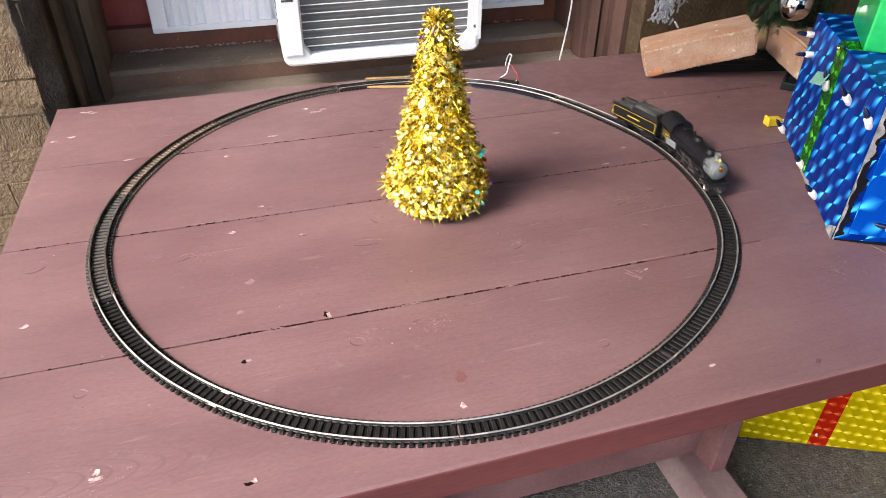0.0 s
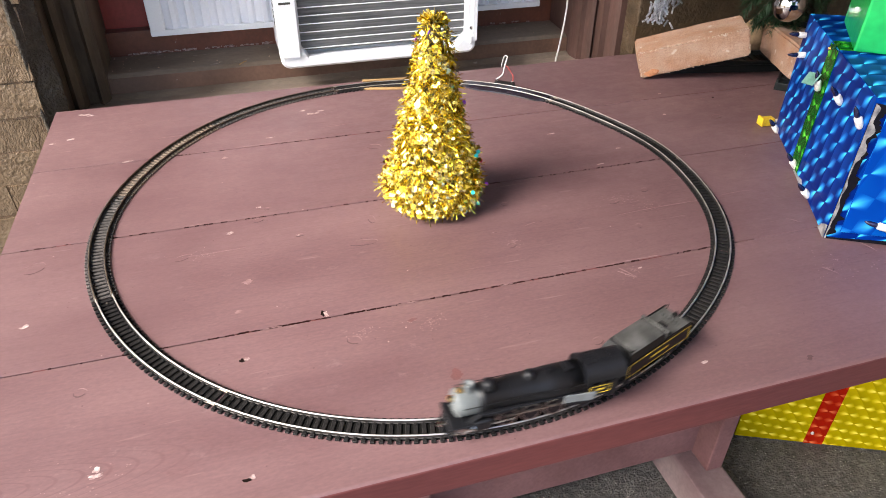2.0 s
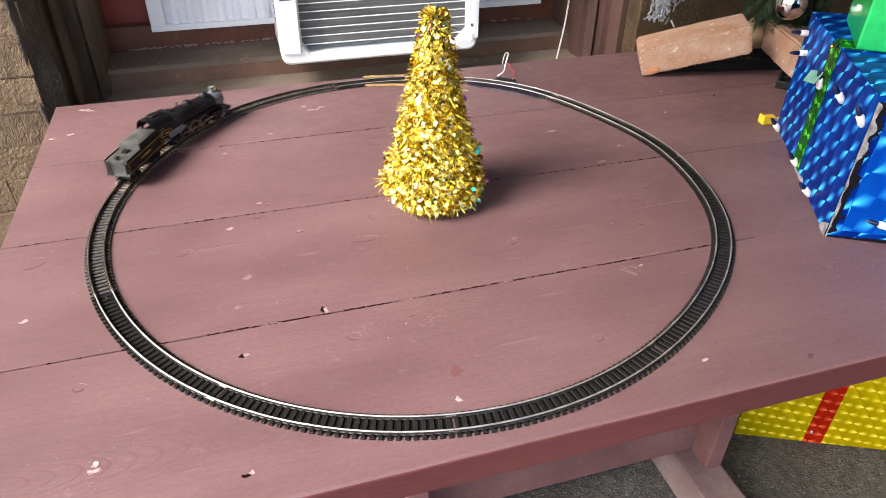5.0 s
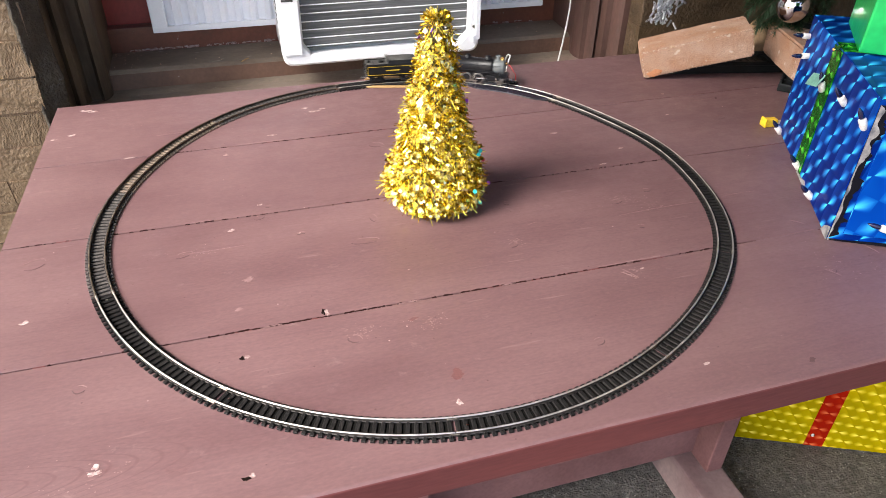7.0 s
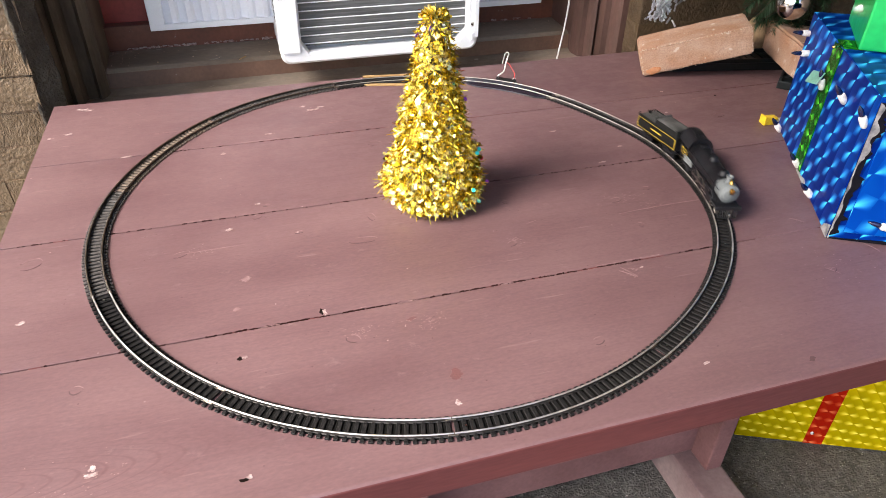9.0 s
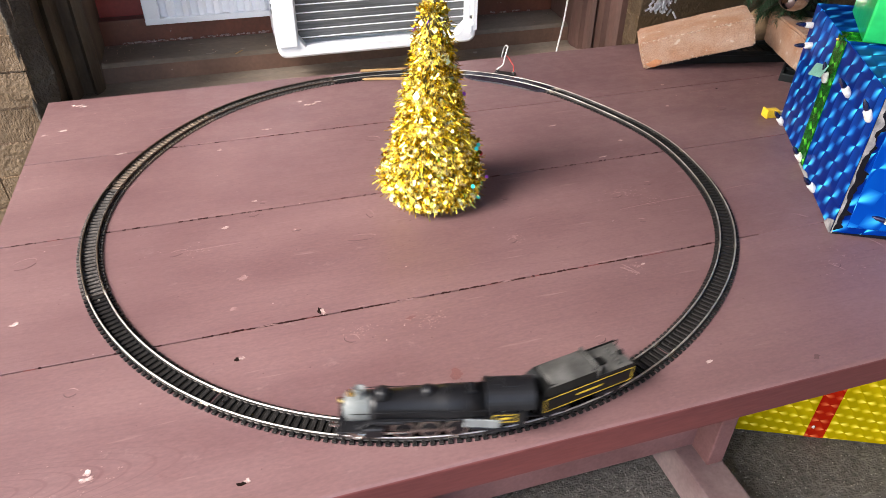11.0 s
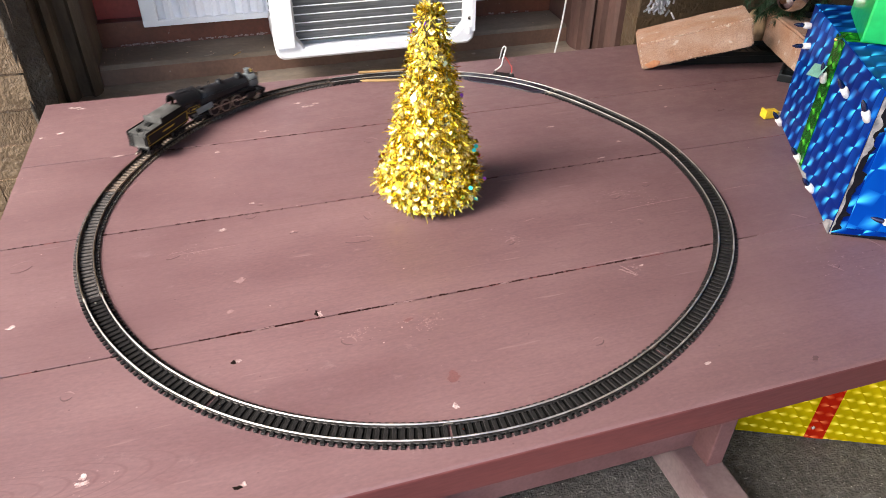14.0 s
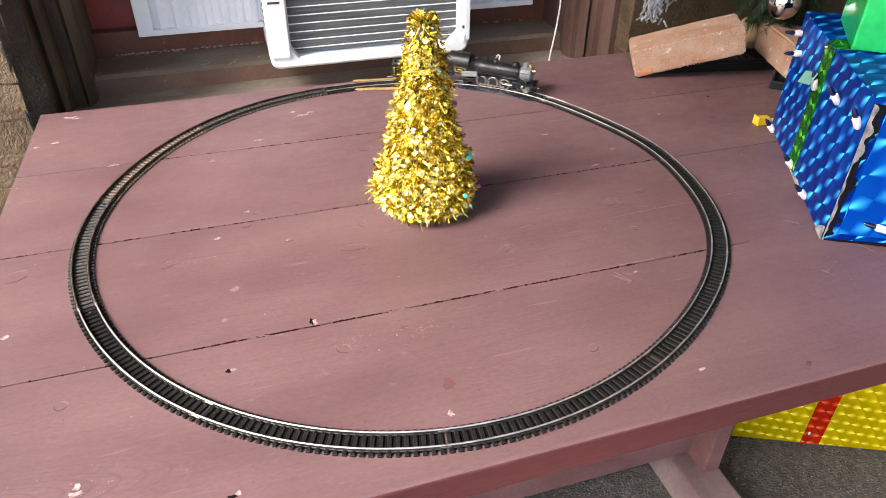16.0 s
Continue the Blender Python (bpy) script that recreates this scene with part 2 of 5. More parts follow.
M_SLEEPER_DUSTY = material("grey_dusty_plastic", (0.085, 0.074, 0.067), 0.75, dark=(0.034, 0.029, 0.026), scale=200, fine=900, bump=0.05)
M_GAP_SHADE = material("black_gap_shade", (0.007, 0.0065, 0.006), 0.8, spec=0.1, scale=200, fine=900, bump=0.05)
M_RAIL = material("nickel_rail", (0.74, 0.70, 0.66), 0.40, 0.85, dark=(0.50, 0.46, 0.42), scale=60, fine=700, bump=0.03)
M_RAIL_DULL = material("dull_rail", (0.34, 0.29, 0.23), 0.42, 1.0, dark=(0.20, 0.16, 0.12), scale=60, fine=700, bump=0.03)
M_RAIL_WEB = material("dark_rail_web", (0.10, 0.09, 0.085), 0.5, 0.8, dark=(0.05, 0.045, 0.04), scale=60, fine=700, bump=0.03)
M_BALLAST = material("glossy_black_track_bed", (0.020, 0.018, 0.026), 0.18, scale=120, fine=900, bump=0.03)
M_LOCO = material("satin_black_locomotive", (0.009, 0.0091, 0.0108), 0.40, dark=(0.0065, 0.0065, 0.0078), scale=120, fine=900, bump=0.05, spec=0.30)
M_TENDER = material("satin_black_tender", (0.010, 0.010, 0.0095), 0.45, dark=(0.006, 0.006, 0.006), scale=120, fine=900, bump=0.05, spec=0.2)
M_DUST = material("dusty_grey_black", (0.088, 0.085, 0.079), 0.75, dark=(0.032, 0.031, 0.028), scale=70, fine=700, bump=0.1)
M_SMOKEBOX = material("graphite_grey", (0.135, 0.147, 0.147), 0.5, dark=(0.11, 0.12, 0.12), scale=120, fine=900, bump=0.05)
M_ASHPAN = material("pale_grey_paint", (0.19, 0.205, 0.21), 0.55, dark=(0.14, 0.15, 0.155), scale=120, fine=900, bump=0.05)
M_YELLOW = material("yellow_lining", (0.56, 0.39, 0.03), 0.5, dark=(0.42, 0.28, 0.02), scale=200, fine=900, bump=0)
M_STEEL = material("bright_steel", (0.75, 0.73, 0.69), 0.25, 1.0, scale=100, fine=700, bump=0.03)
M_TYRE = material("worn_nickel_tyre", (0.46, 0.43, 0.39), 0.32, 1.0, dark=(0.30, 0.28, 0.25), scale=100, fine=700, bump=0.03)
M_BRASS = material("brass", (0.80, 0.52, 0.16), 0.25, 1.0, scale=100, fine=700, bump=0.02)
M_GOLD_CORE = material("shade_dark_core", (0.075, 0.055, 0.012), 0.6)
M_KNOT_LINE = material("dark_knot_ring", (0.092, 0.046, 0.046), 0.6, scale=200, fine=900, bump=0.1)
M_SEAM = material("dark_maroon_crack", (0.040, 0.016, 0.015), 0.95, dark=(0.020, 0.009, 0.009), scale=300, fine=900, spec=0.0)
M_KNOT_RIM = material("pale_worn_and_lit_rim", (0.26, 0.165, 0.16), 0.6, dark=(0.18, 0.10, 0.10), scale=200, fine=900, bump=0.1)
M_STAIN = material("darker_red_paint_stain", (0.130, 0.052, 0.050), 0.5, dark=(0.115, 0.048, 0.047), scale=60, fine=500, bump=0.1)
M_GOLD = material("gold_tinsel", (0.97, 0.80, 0.15), 0.18, 1.0, dark=(0.78, 0.60, 0.06), scale=60, fine=300, bump=0)
M_GOLD_PALE = material("pale_gold_tinsel", (1.0, 0.93, 0.48), 0.22, 0.85, dark=(0.97, 0.82, 0.28), scale=60, fine=300, bump=0)
M_SEQUIN_R = material("red_sequin", (0.75, 0.05, 0.10), 0.25, 0.6)
M_SEQUIN_P = material("violet_sequin", (0.30, 0.06, 0.65), 0.25, 0.6)
M_SEQUIN_G = material("teal_sequin", (0.02, 0.35, 0.28), 0.25, 0.6)
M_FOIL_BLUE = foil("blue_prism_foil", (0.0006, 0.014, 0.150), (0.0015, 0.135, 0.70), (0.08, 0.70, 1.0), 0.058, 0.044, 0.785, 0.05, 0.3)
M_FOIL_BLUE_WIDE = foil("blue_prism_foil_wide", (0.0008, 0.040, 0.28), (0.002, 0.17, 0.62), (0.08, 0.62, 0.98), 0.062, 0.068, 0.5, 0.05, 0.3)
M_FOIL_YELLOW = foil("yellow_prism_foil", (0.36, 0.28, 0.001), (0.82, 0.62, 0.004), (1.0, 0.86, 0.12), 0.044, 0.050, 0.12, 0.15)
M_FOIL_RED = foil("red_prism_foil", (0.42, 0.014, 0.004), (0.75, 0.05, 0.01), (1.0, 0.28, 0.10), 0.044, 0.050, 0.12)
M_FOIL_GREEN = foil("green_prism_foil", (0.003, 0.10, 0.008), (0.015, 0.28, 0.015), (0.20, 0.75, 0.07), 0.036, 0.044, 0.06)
M_GREEN_PLAIN = material("bright_green_foil", (0.02, 0.60, 0.14), 0.3, 0.2, dark=(0.010, 0.42, 0.09), scale=14, fine=60, bump=0.35, depth=0.002, coat=0.5)
M_CARD = material("torn_grey_card", (0.36, 0.34, 0.33), 0.85, dark=(0.10, 0.10, 0.11), scale=80, fine=500, bump=0.3)
M_TORN_BLACK = material("black_torn_edge", (0.006, 0.006, 0.010), 0.6, spec=0.1, scale=90, fine=500)
M_BULB_WHITE = material("white_socket", (0.80, 0.78, 0.74), 0.4, dark=(0.6, 0.58, 0.55), scale=200, fine=900, bump=0.02)
M_BULB_BLUE = material("dark_blue_glass_bulb", (0.008, 0.010, 0.05), 0.12, scale=200, fine=900, bump=0, coat=0.6)
M_CLIP_YELLOW = material("yellow_plastic", (0.82, 0.55, 0.03), 0.4, scale=150, fine=900, bump=0.03)
M_TAG = material("pale_teal_tape", (0.16, 0.36, 0.28), 0.45, scale=120, fine=600, bump=0.05)
M_BRICK = material("salmon_brick", (0.44, 0.300, 0.225), 0.95, dark=(0.36, 0.195, 0.120), scale=22, fine=520, bump=0.8, depth=0.0012, spec=0.15, speckle=0.75,
                   spots=((0.52, 0.41, 0.33), 60, 0.64))
M_CRUMB = material("pale_brick_crumbs", (0.58, 0.46, 0.37), 0.95, dark=(0.45, 0.32, 0.23), scale=200, fine=900, bump=0.3)
M_BRICK_RAW = material("broken_orange_brick", (0.50, 0.23, 0.11), 0.95, dark=(0.42, 0.15, 0.06), scale=90, fine=500, bump=0.9, depth=0.002)
M_STAND = material("black_stand_plastic", (0.008, 0.011, 0.012), 0.38, spec=0.3, scale=120, fine=800, bump=0.05)
M_WALL = material("tan_painted_brick", (0.185, 0.128, 0.076), 0.42, dark=(0.135, 0.090, 0.052), scale=30, fine=150, bump=0.9, depth=0.0035, island=0.07)
# right wall: dark brown paint, made darker still for the tree's shade
M_WALL_DARK = material("dark_brown_brick_with_shade", (0.125, 0.082, 0.045), 0.35, dark=(0.070, 0.045, 0.025), scale=16, fine=120, bump=0.9, depth=0.004, island=0.12)
M_MORTAR_DARK = material("dark_brown_mortar", (0.10, 0.066, 0.038), 0.5, dark=(0.055, 0.036, 0.02), scale=20, fine=150, bump=0.9, depth=0.004)
M_SMEAR = material("black_brown_mortar", (0.050, 0.038, 0.024), 0.6, dark=(0.024, 0.018, 0.012), scale=30, fine=170, bump=0.9, depth=0.004)
M_MORTAR = material("painted_mortar", (0.18, 0.122, 0.072), 0.6, dark=(0.17, 0.105, 0.06), scale=20, fine=170, bump=0.9, depth=0.004)
M_CASING = material("dark_brown_casing", (0.130, 0.097, 0.065), 0.6, dark=(0.055, 0.040, 0.028), scale=10, stretch=(2, 2, 0.5), fine=120, bump=0.35, spec=0.2)
M_CASING_RED = material("red_brown_casing", (0.108, 0.058, 0.047), 0.5, dark=(0.065, 0.036, 0.029), scale=10, stretch=(2, 2, 0.5), fine=120, bump=0.35, spec=0.3)
M_SILL = material("brown_grey_sill", (0.25, 0.20, 0.155), 0.5, dark=(0.130, 0.098, 0.070), scale=9, stretch=(0.6, 1.5, 1.5), fine=140, bump=0.35,
                  spots=((0.27, 0.23, 0.20), 60, 0.68))
M_RISER = material("brown_painted_riser", (0.170, 0.092, 0.060), 0.5, dark=(0.105, 0.056, 0.037), scale=14, fine=150, bump=0.4, spots=((0.40, 0.35, 0.31), 60, 0.70))
M_REDBOARD = material("dark_red_board", (0.33, 0.045, 0.036), 0.45, dark=(0.24, 0.034, 0.028), scale=8, fine=150, bump=0.25)
M_BROWNBAND = material("red_brown_rail", (0.18, 0.058, 0.032), 0.4, dark=(0.11, 0.036, 0.022), scale=12, fine=150, bump=0.3,
                       spots=((0.42, 0.37, 0.33), 70, 0.70))
M_AC = material("white_enamel", (0.88, 0.88, 0.90), 0.35, dark=(0.84, 0.84, 0.86), scale=8, fine=300, bump=0.02, speckle=0.06)
M_AC_PANEL = material("white_accordion_vinyl", (0.88, 0.88, 0.92), 0.45, dark=(0.82, 0.83, 0.88), scale=10, fine=300, bump=0.03, speckle=0.06)
M_COIL = material("grey_coil_fins", (0.22, 0.22, 0.22), 0.5, 0.3, dark=(0.12, 0.12, 0.12), scale=60, stretch=(0.2, 1, 4), fine=300, bump=0.3)
M_CORD = material("white_cord", (0.72, 0.70, 0.66), 0.5, scale=120, fine=700, bump=0.03)
M_RED_WIRE = material("red_wire", (0.55, 0.05, 0.04), 0.45)
M_WOODSTRIP = material("pale_pine", (0.40, 0.25, 0.105), 0.7, dark=(0.27, 0.16, 0.06), scale=40, stretch=(0.3, 2, 2), fine=500, bump=0.2)
M_NEEDLE = material("fir_green_needles", (0.030, 0.075, 0.028), 0.55, dark=(0.016, 0.045, 0.018), scale=30, fine=300, bump=0)
M_BARK = material("brown_wired_stem", (0.07, 0.045, 0.03), 0.8)
M_SILVER = material("mirror_silver", (0.86, 0.85, 0.85), 0.06, 1.0, scale=10, fine=100, bump=0)
M_GLITTER = material("silver_glitter", (0.80, 0.81, 0.85), 0.3, 0.8, dark=(0.5, 0.5, 0.55), scale=200, fine=900, bump=0.6)
M_TAN_LUMP = material("tan_lump", (0.36, 0.25, 0.14), 0.85, dark=(0.22, 0.14, 0.08), scale=40, fine=300, bump=0.6, depth=0.002)
M_ASPHALT = material("asphalt", (0.135, 0.124, 0.110), 0.8, dark=(0.060, 0.055, 0.049), scale=75, fine=210, bump=1.0, depth=0.012, speckle=0.7,
                     spots=((0.34, 0.32, 0.29), 190, 0.645))
M_BLOCKER = material("brown_light_blocker", (0.16, 0.11, 0.075), 0.7, dark=(0.10, 0.065, 0.045), scale=4, fine=60, bump=0.2)


# ---------------------------------------------------------------- building helpers
def part(name, bm, mat, parent=None, label="", smooth=False):
    me = bpy.data.meshes.new(name)
    bm.to_mesh(me)
    bm.free()
    if smooth:
        for p in me.polygons:
            p.use_smooth = True
    for m in (mat if isinstance(mat, (list, tuple)) else [mat]):
        me.materials.append(m)
    ob = new(name, me)
    if parent:
        ob.parent = parent
    if label:
        tagged(ob, label)
    return ob


def thing(name, label, category, m=None, group="", kind=""):
    ob = new(name)
    ob.empty_display_size = 0.05
    if m is not None:
        ob.matrix_basis = m
    return tagged(ob, label, category, group, kind)


def block(size, at=(0, 0, 0), bevel=0.0, seg=2, turn=(0, 0, 0), bm=None):
    bm = bm or bmesh.new()
    m = pose(*at, *turn) @ Matrix.Diagonal((*size, 1))
    r = bmesh.ops.create_cube(bm, size=1, matrix=m)
    if bevel:
        es = list({e for v in r["verts"] for e in v.link_edges})
        bmesh.ops.bevel(bm, geom=es, offset=bevel, segments=seg, profile=0.6, affect="EDGES")
    return bm


def rod(r, length, at=(0, 0, 0), turn=(0, 0, 0), r2=None, seg=16, bm=None, bevel=0.0):
    bm = bm or bmesh.new()
    q = bmesh.ops.create_cone(bm, cap_ends=True, segments=seg, radius1=r, radius2=r if r2 is None else r2, depth=length,
                              matrix=pose(*at, *turn))
    if bevel:
        es = [e for e in {e for v in q["verts"] for e in v.link_edges} if any(len(f.verts) > 4 for f in e.link_faces)]
        bmesh.ops.bevel(bm, geom=es, offset=bevel, segments=2, affect="EDGES")
    return bm


def lathe(profile, seg=24, m=None, bm=None):
    """Turn (radius, height) pairs about z."""
    bm = bm or bmesh.new()
    m = m or Matrix()
    rings = []
    for r, z in profile:
        rings.append([bm.verts.new(m @ Vector((r * math.cos(a), r * math.sin(a), z)))
                      for a in (2 * math.pi * k / seg for k in range(seg))])
    for a, b in zip(rings, rings[1:]):
        for k in range(seg):
            bm.faces.new((a[k], a[(k + 1) % seg], b[(k + 1) % seg], b[k]))
    for ring in (rings[0][::-1], rings[-1]):
        bm.faces.new(ring)
    return bm


def prism(outline, axis, lo, hi, bm=None):
    """Extrude a closed outline along an axis: x takes (y, z), y takes (x, z), z takes (x, y)."""
    bm = bm or bmesh.new()

    def p(a, b, h):
        return {"x": (h, a, b), "y": (a, h, b), "z": (a, b, h)}[axis]

    lo_v = [bm.verts.new(p(a, b, lo)) for a, b in outline]
    hi_v = [bm.verts.new(p(a, b, hi)) for a, b in outline]
    n = len(outline)
    for i in range(n):
        bm.faces.new((lo_v[i], lo_v[(i + 1) % n], hi_v[(i + 1) % n], hi_v[i]))
    bm.faces.new(lo_v[::-1])
    bm.faces.new(hi_v)
    bmesh.ops.recalc_face_normals(bm, faces=bm.faces)
    return bm


def tube(points, r, seg=8, bm=None):
    """A round cord through points."""
    bm = bm or bmesh.new()
    pts = [Vector(p) for p in points]
    rings = []
    for i, p in enumerate(pts):
        d = (pts[min(i + 1, len(pts) - 1)] - pts[max(i - 1, 0)]).normalized()
        a = d.orthogonal().normalized()
        b = d.cross(a)
        if rings:
            prev = rings[-1][0].co - pts[i - 1]
            a = (prev - d * prev.dot(d)).normalized()
            b = d.cross(a)
        rings.append([bm.verts.new(p + r * (a * math.cos(t) + b * math.sin(t))) for t in (2 * math.pi * k / seg for k in range(seg))])
    for u, v in zip(rings, rings[1:]):
        for k in range(seg):
            bm.faces.new((u[k], u[(k + 1) % seg], v[(k + 1) % seg], v[k]))
    bm.faces.new(rings[0][::-1])
    bm.faces.new(rings[-1])
    return bm


def smooth_path(pts, n=6):
    """Points on a gliding curve through pts."""
    pts = [Vector(p) for p in pts]
    out = []
    for i in range(len(pts) - 1):
        p0, p1, p2, p3 = pts[max(i - 1, 0)], pts[i], pts[i + 1], pts[min(i + 2, len(pts) - 1)]
        for k in range(n):
            t = k / n
            out.append(0.5 * (2 * p1 + (p2 - p0) * t + (2 * p0 - 5 * p1 + 4 * p2 - p3) * t * t + (3 * p1 - p0 - 3 * p2 + p3) * t ** 3))
    return out + [pts[-1]]


def roughen(bm, amount, scale, seed=0.0):
    for v in bm.verts:
        v.co += noise.noise_vector(v.co * scale + Vector((seed, seed * 1.7, seed * 0.3))) * amount
    return bm


def box_uv(ob):
    """Metric texture coordinates, face by face."""
    me = ob.data
    uv = me.uv_layers.new(name="UVMap")
    for p in me.polygons:
        nn = p.normal
        ax = max(range(3), key=lambda i: abs(nn[i]))
        for li in p.loop_indices:
            c = me.vertices[me.loops[li].vertex_index].co
            uv.data[li].uv = (c.y, c.z) if ax == 0 else (c.x, c.z) if ax == 1 else (c.x, c.y)
    return ob


# ---------------------------------------------------------------- ground and house
GROUND = -0.76


def setting():
    bm = bmesh.new()
    bmesh.ops.create_grid(bm, x_segments=90, y_segments=90, size=1.5, matrix=pose(0.4, 0, GROUND))
    for v in bm.verts:
        v.co.z += 0.004 * noise.noise(v.co * 9) + 0.003 * noise.noise(v.co * 31)
    ring = [(-1.1, -1.5), (1.9, -1.5), (1.9, 1.5), (-1.1, 1.5)]
    far = [(-60, -60), (60, -60), (60, 60), (-60, 60)]
    for i in range(4):
        q = [ring[i], ring[(i + 1) % 4], far[(i + 1) % 4], far[i]]
        bm.faces.new([bm.verts.new((x, y, GROUND - 0.002)) for x, y in q][::-1])
    g = part("ground", bm, M_ASPHALT)
    tagged(g, "rough dark grey asphalt ground under the table", "ground", kind="structure")

    # the opening's back board, its lower rail and the stepped sill
    board = part("wall_back", block((1.30, 0.05, 2.2), (0.06, 0.835, 1.06), 0.002), M_REDBOARD)
    tagged(board, "dark red painted board closing the window opening", "wall", kind="structure")
    band = part("trim_rail", block((1.10, 0.03, 0.05), (0.045, 0.795, -0.012), 0.001), M_BROWNBAND)
    tagged(band, "red-brown painted rail with flaking paint below the window", "trim", kind="structure")
    bm = prism([(0.86, -0.050), (0.790, -0.036), (0.690, -0.041), (0.680, -0.047), (0.677, -0.077), (0.66, -0.085),
                (0.50, -0.094), (0.495, -0.76), (0.86, -0.76)], "x", -0.49, 0.60)
    for f in bm.faces:
        c = f.calc_center_median()
        f.material_index = 1 if f.normal.y < -0.9 and c.z > -0.09 else 0
    sill = part("window_sill", bm, [M_SILL, M_RISER])
    tagged(sill, "stepped brown-grey window sill with worn paint", "sill", kind="structure")

    chips = bmesh.new()
    rnd = random.Random(9)
    for _ in range(110):
        x = rnd.uniform(-0.41, -0.11) if rnd.random() < 0.8 else rnd.uniform(0.34, 0.50)
        block((rnd.uniform(.001, .008), 0.003, rnd.uniform(.0006, .0026)), (x, 0.7785 - rnd.uniform(0, .002), -0.034 + rnd.uniform(0, .003)), bm=chips)
    part("flaking_paint", chips, M_CHIP, band, "flaking whitish paint")
    # moulded casings at each side of the opening
    prof = [(-0.443, 0.86), (-0.443, 0.668), (-0.450, 0.657), (-0.457, 0.648), (-0.464, 0.657), (-0.482, 0.655), (-0.488, 0.634),
            (-0.497, 0.626), (-0.506, 0.634), (-0.511, 0.610), (-0.532, 0.606), (-0.540, 0.578), (-0.552, 0.566), (-0.62, 0.566), (-0.62, 0.86)]
    c = part("casing", prism(prof, "z", -0.76, 1.6), M_CASING)
    tagged(c, "dark brown moulded wooden window casing", "casing", kind="structure")
    prof = [(0.548, 0.86), (0.548, 0.668), (0.552, 0.655), (0.556, 0.640), (0.566, 0.637), (0.571, 0.622), (0.577, 0.616), (0.584, 0.622),
            (0.587, 0.598), (0.598, 0.594), (0.603, 0.575), (0.609, 0.565), (0.640, 0.563), (0.640, 0.86)]
    c = part("casing", prism(prof, "z", -0.76, 1.6), M_CASING_RED)
    tagged(c, "red-brown moulded wooden casing beside the window", "casing", kind="structure")

    # backing of the brick walls
    for name, x0, x1 in (("wall_left", -1.30, -0.530), ("wall_right", 0.622, 3.2)):
        w = part(name, block((x1 - x0, 0.30, 3.2), ((x0 + x1) / 2, 0.6645, 0.84), 0.004), M_MORTAR if x0 < 0 else M_MORTAR_DARK)
        tagged(w, "tan painted brick wall with rough mortar" if x0 < 0 else "dark brown glossy painted brick wall, with tree shade in its colour", "wall", kind="structure")
        yield w
    # unseen slab and end wall, added to dim the table towards the right
    roof = part("ceiling", block((4.90, 2.5, 0.08), (1.23, -0.20, 1.62), 0.004), M_BLOCKER)
    tagged(roof, "plain brown slab overhead, unseen, added to block light", "ceiling", kind="structure")
    side = part("wall_porch_end", block((0.12, 4.1, 2.4), (1.33, -1.40, 0.42), 0.004), M_BLOCKER)
    tagged(side, "plain brown wall at the right, unseen, added to block light", "wall", kind="structure")


WALL_LEFT, WALL_RIGHT = setting()


# ---------------------------------------------------------------- table
TX0, TX1 = -0.486, 1.05
SEAMS = (-0.4185, -0.2105, 0.0035, 0.2040, 0.4195)


# long shallow arcs: middle, half axes, from and to in degrees, lean
SCRATCHES = ((0.30, -0.1230, 0.11, 0.010, 50, 130, 1), (0.415, -0.1180, 0.05, 0.009, 60, 120, 1), (0.185, -0.2290, 0.013, 0.002, 20, 160, -62), (0.1815, -0.2310, 0.011, 0.002, 20, 160, -50),
             (0.4830, -0.2630, 0.012, 0.004, 30, 150, -72), (0.4065, -0.2890, 0.009, 0.002, 20, 160, -58), (0.120, -0.1060, 0.008, 0.0016, 20, 160, 14), (-0.30, 0.268, 0.06, 0.004, 60, 120, 2),
             (-0.06, 0.240, 0.05, 0.003, 60, 120, 3), (0.440, -0.1900, 0.010, 0.002, 30, 150, -45), (-0.25, -0.063, 0.07, 0.003, 60, 120, 1), (0.55, 0.176, 0.05, 0.004, 60, 120, 4))


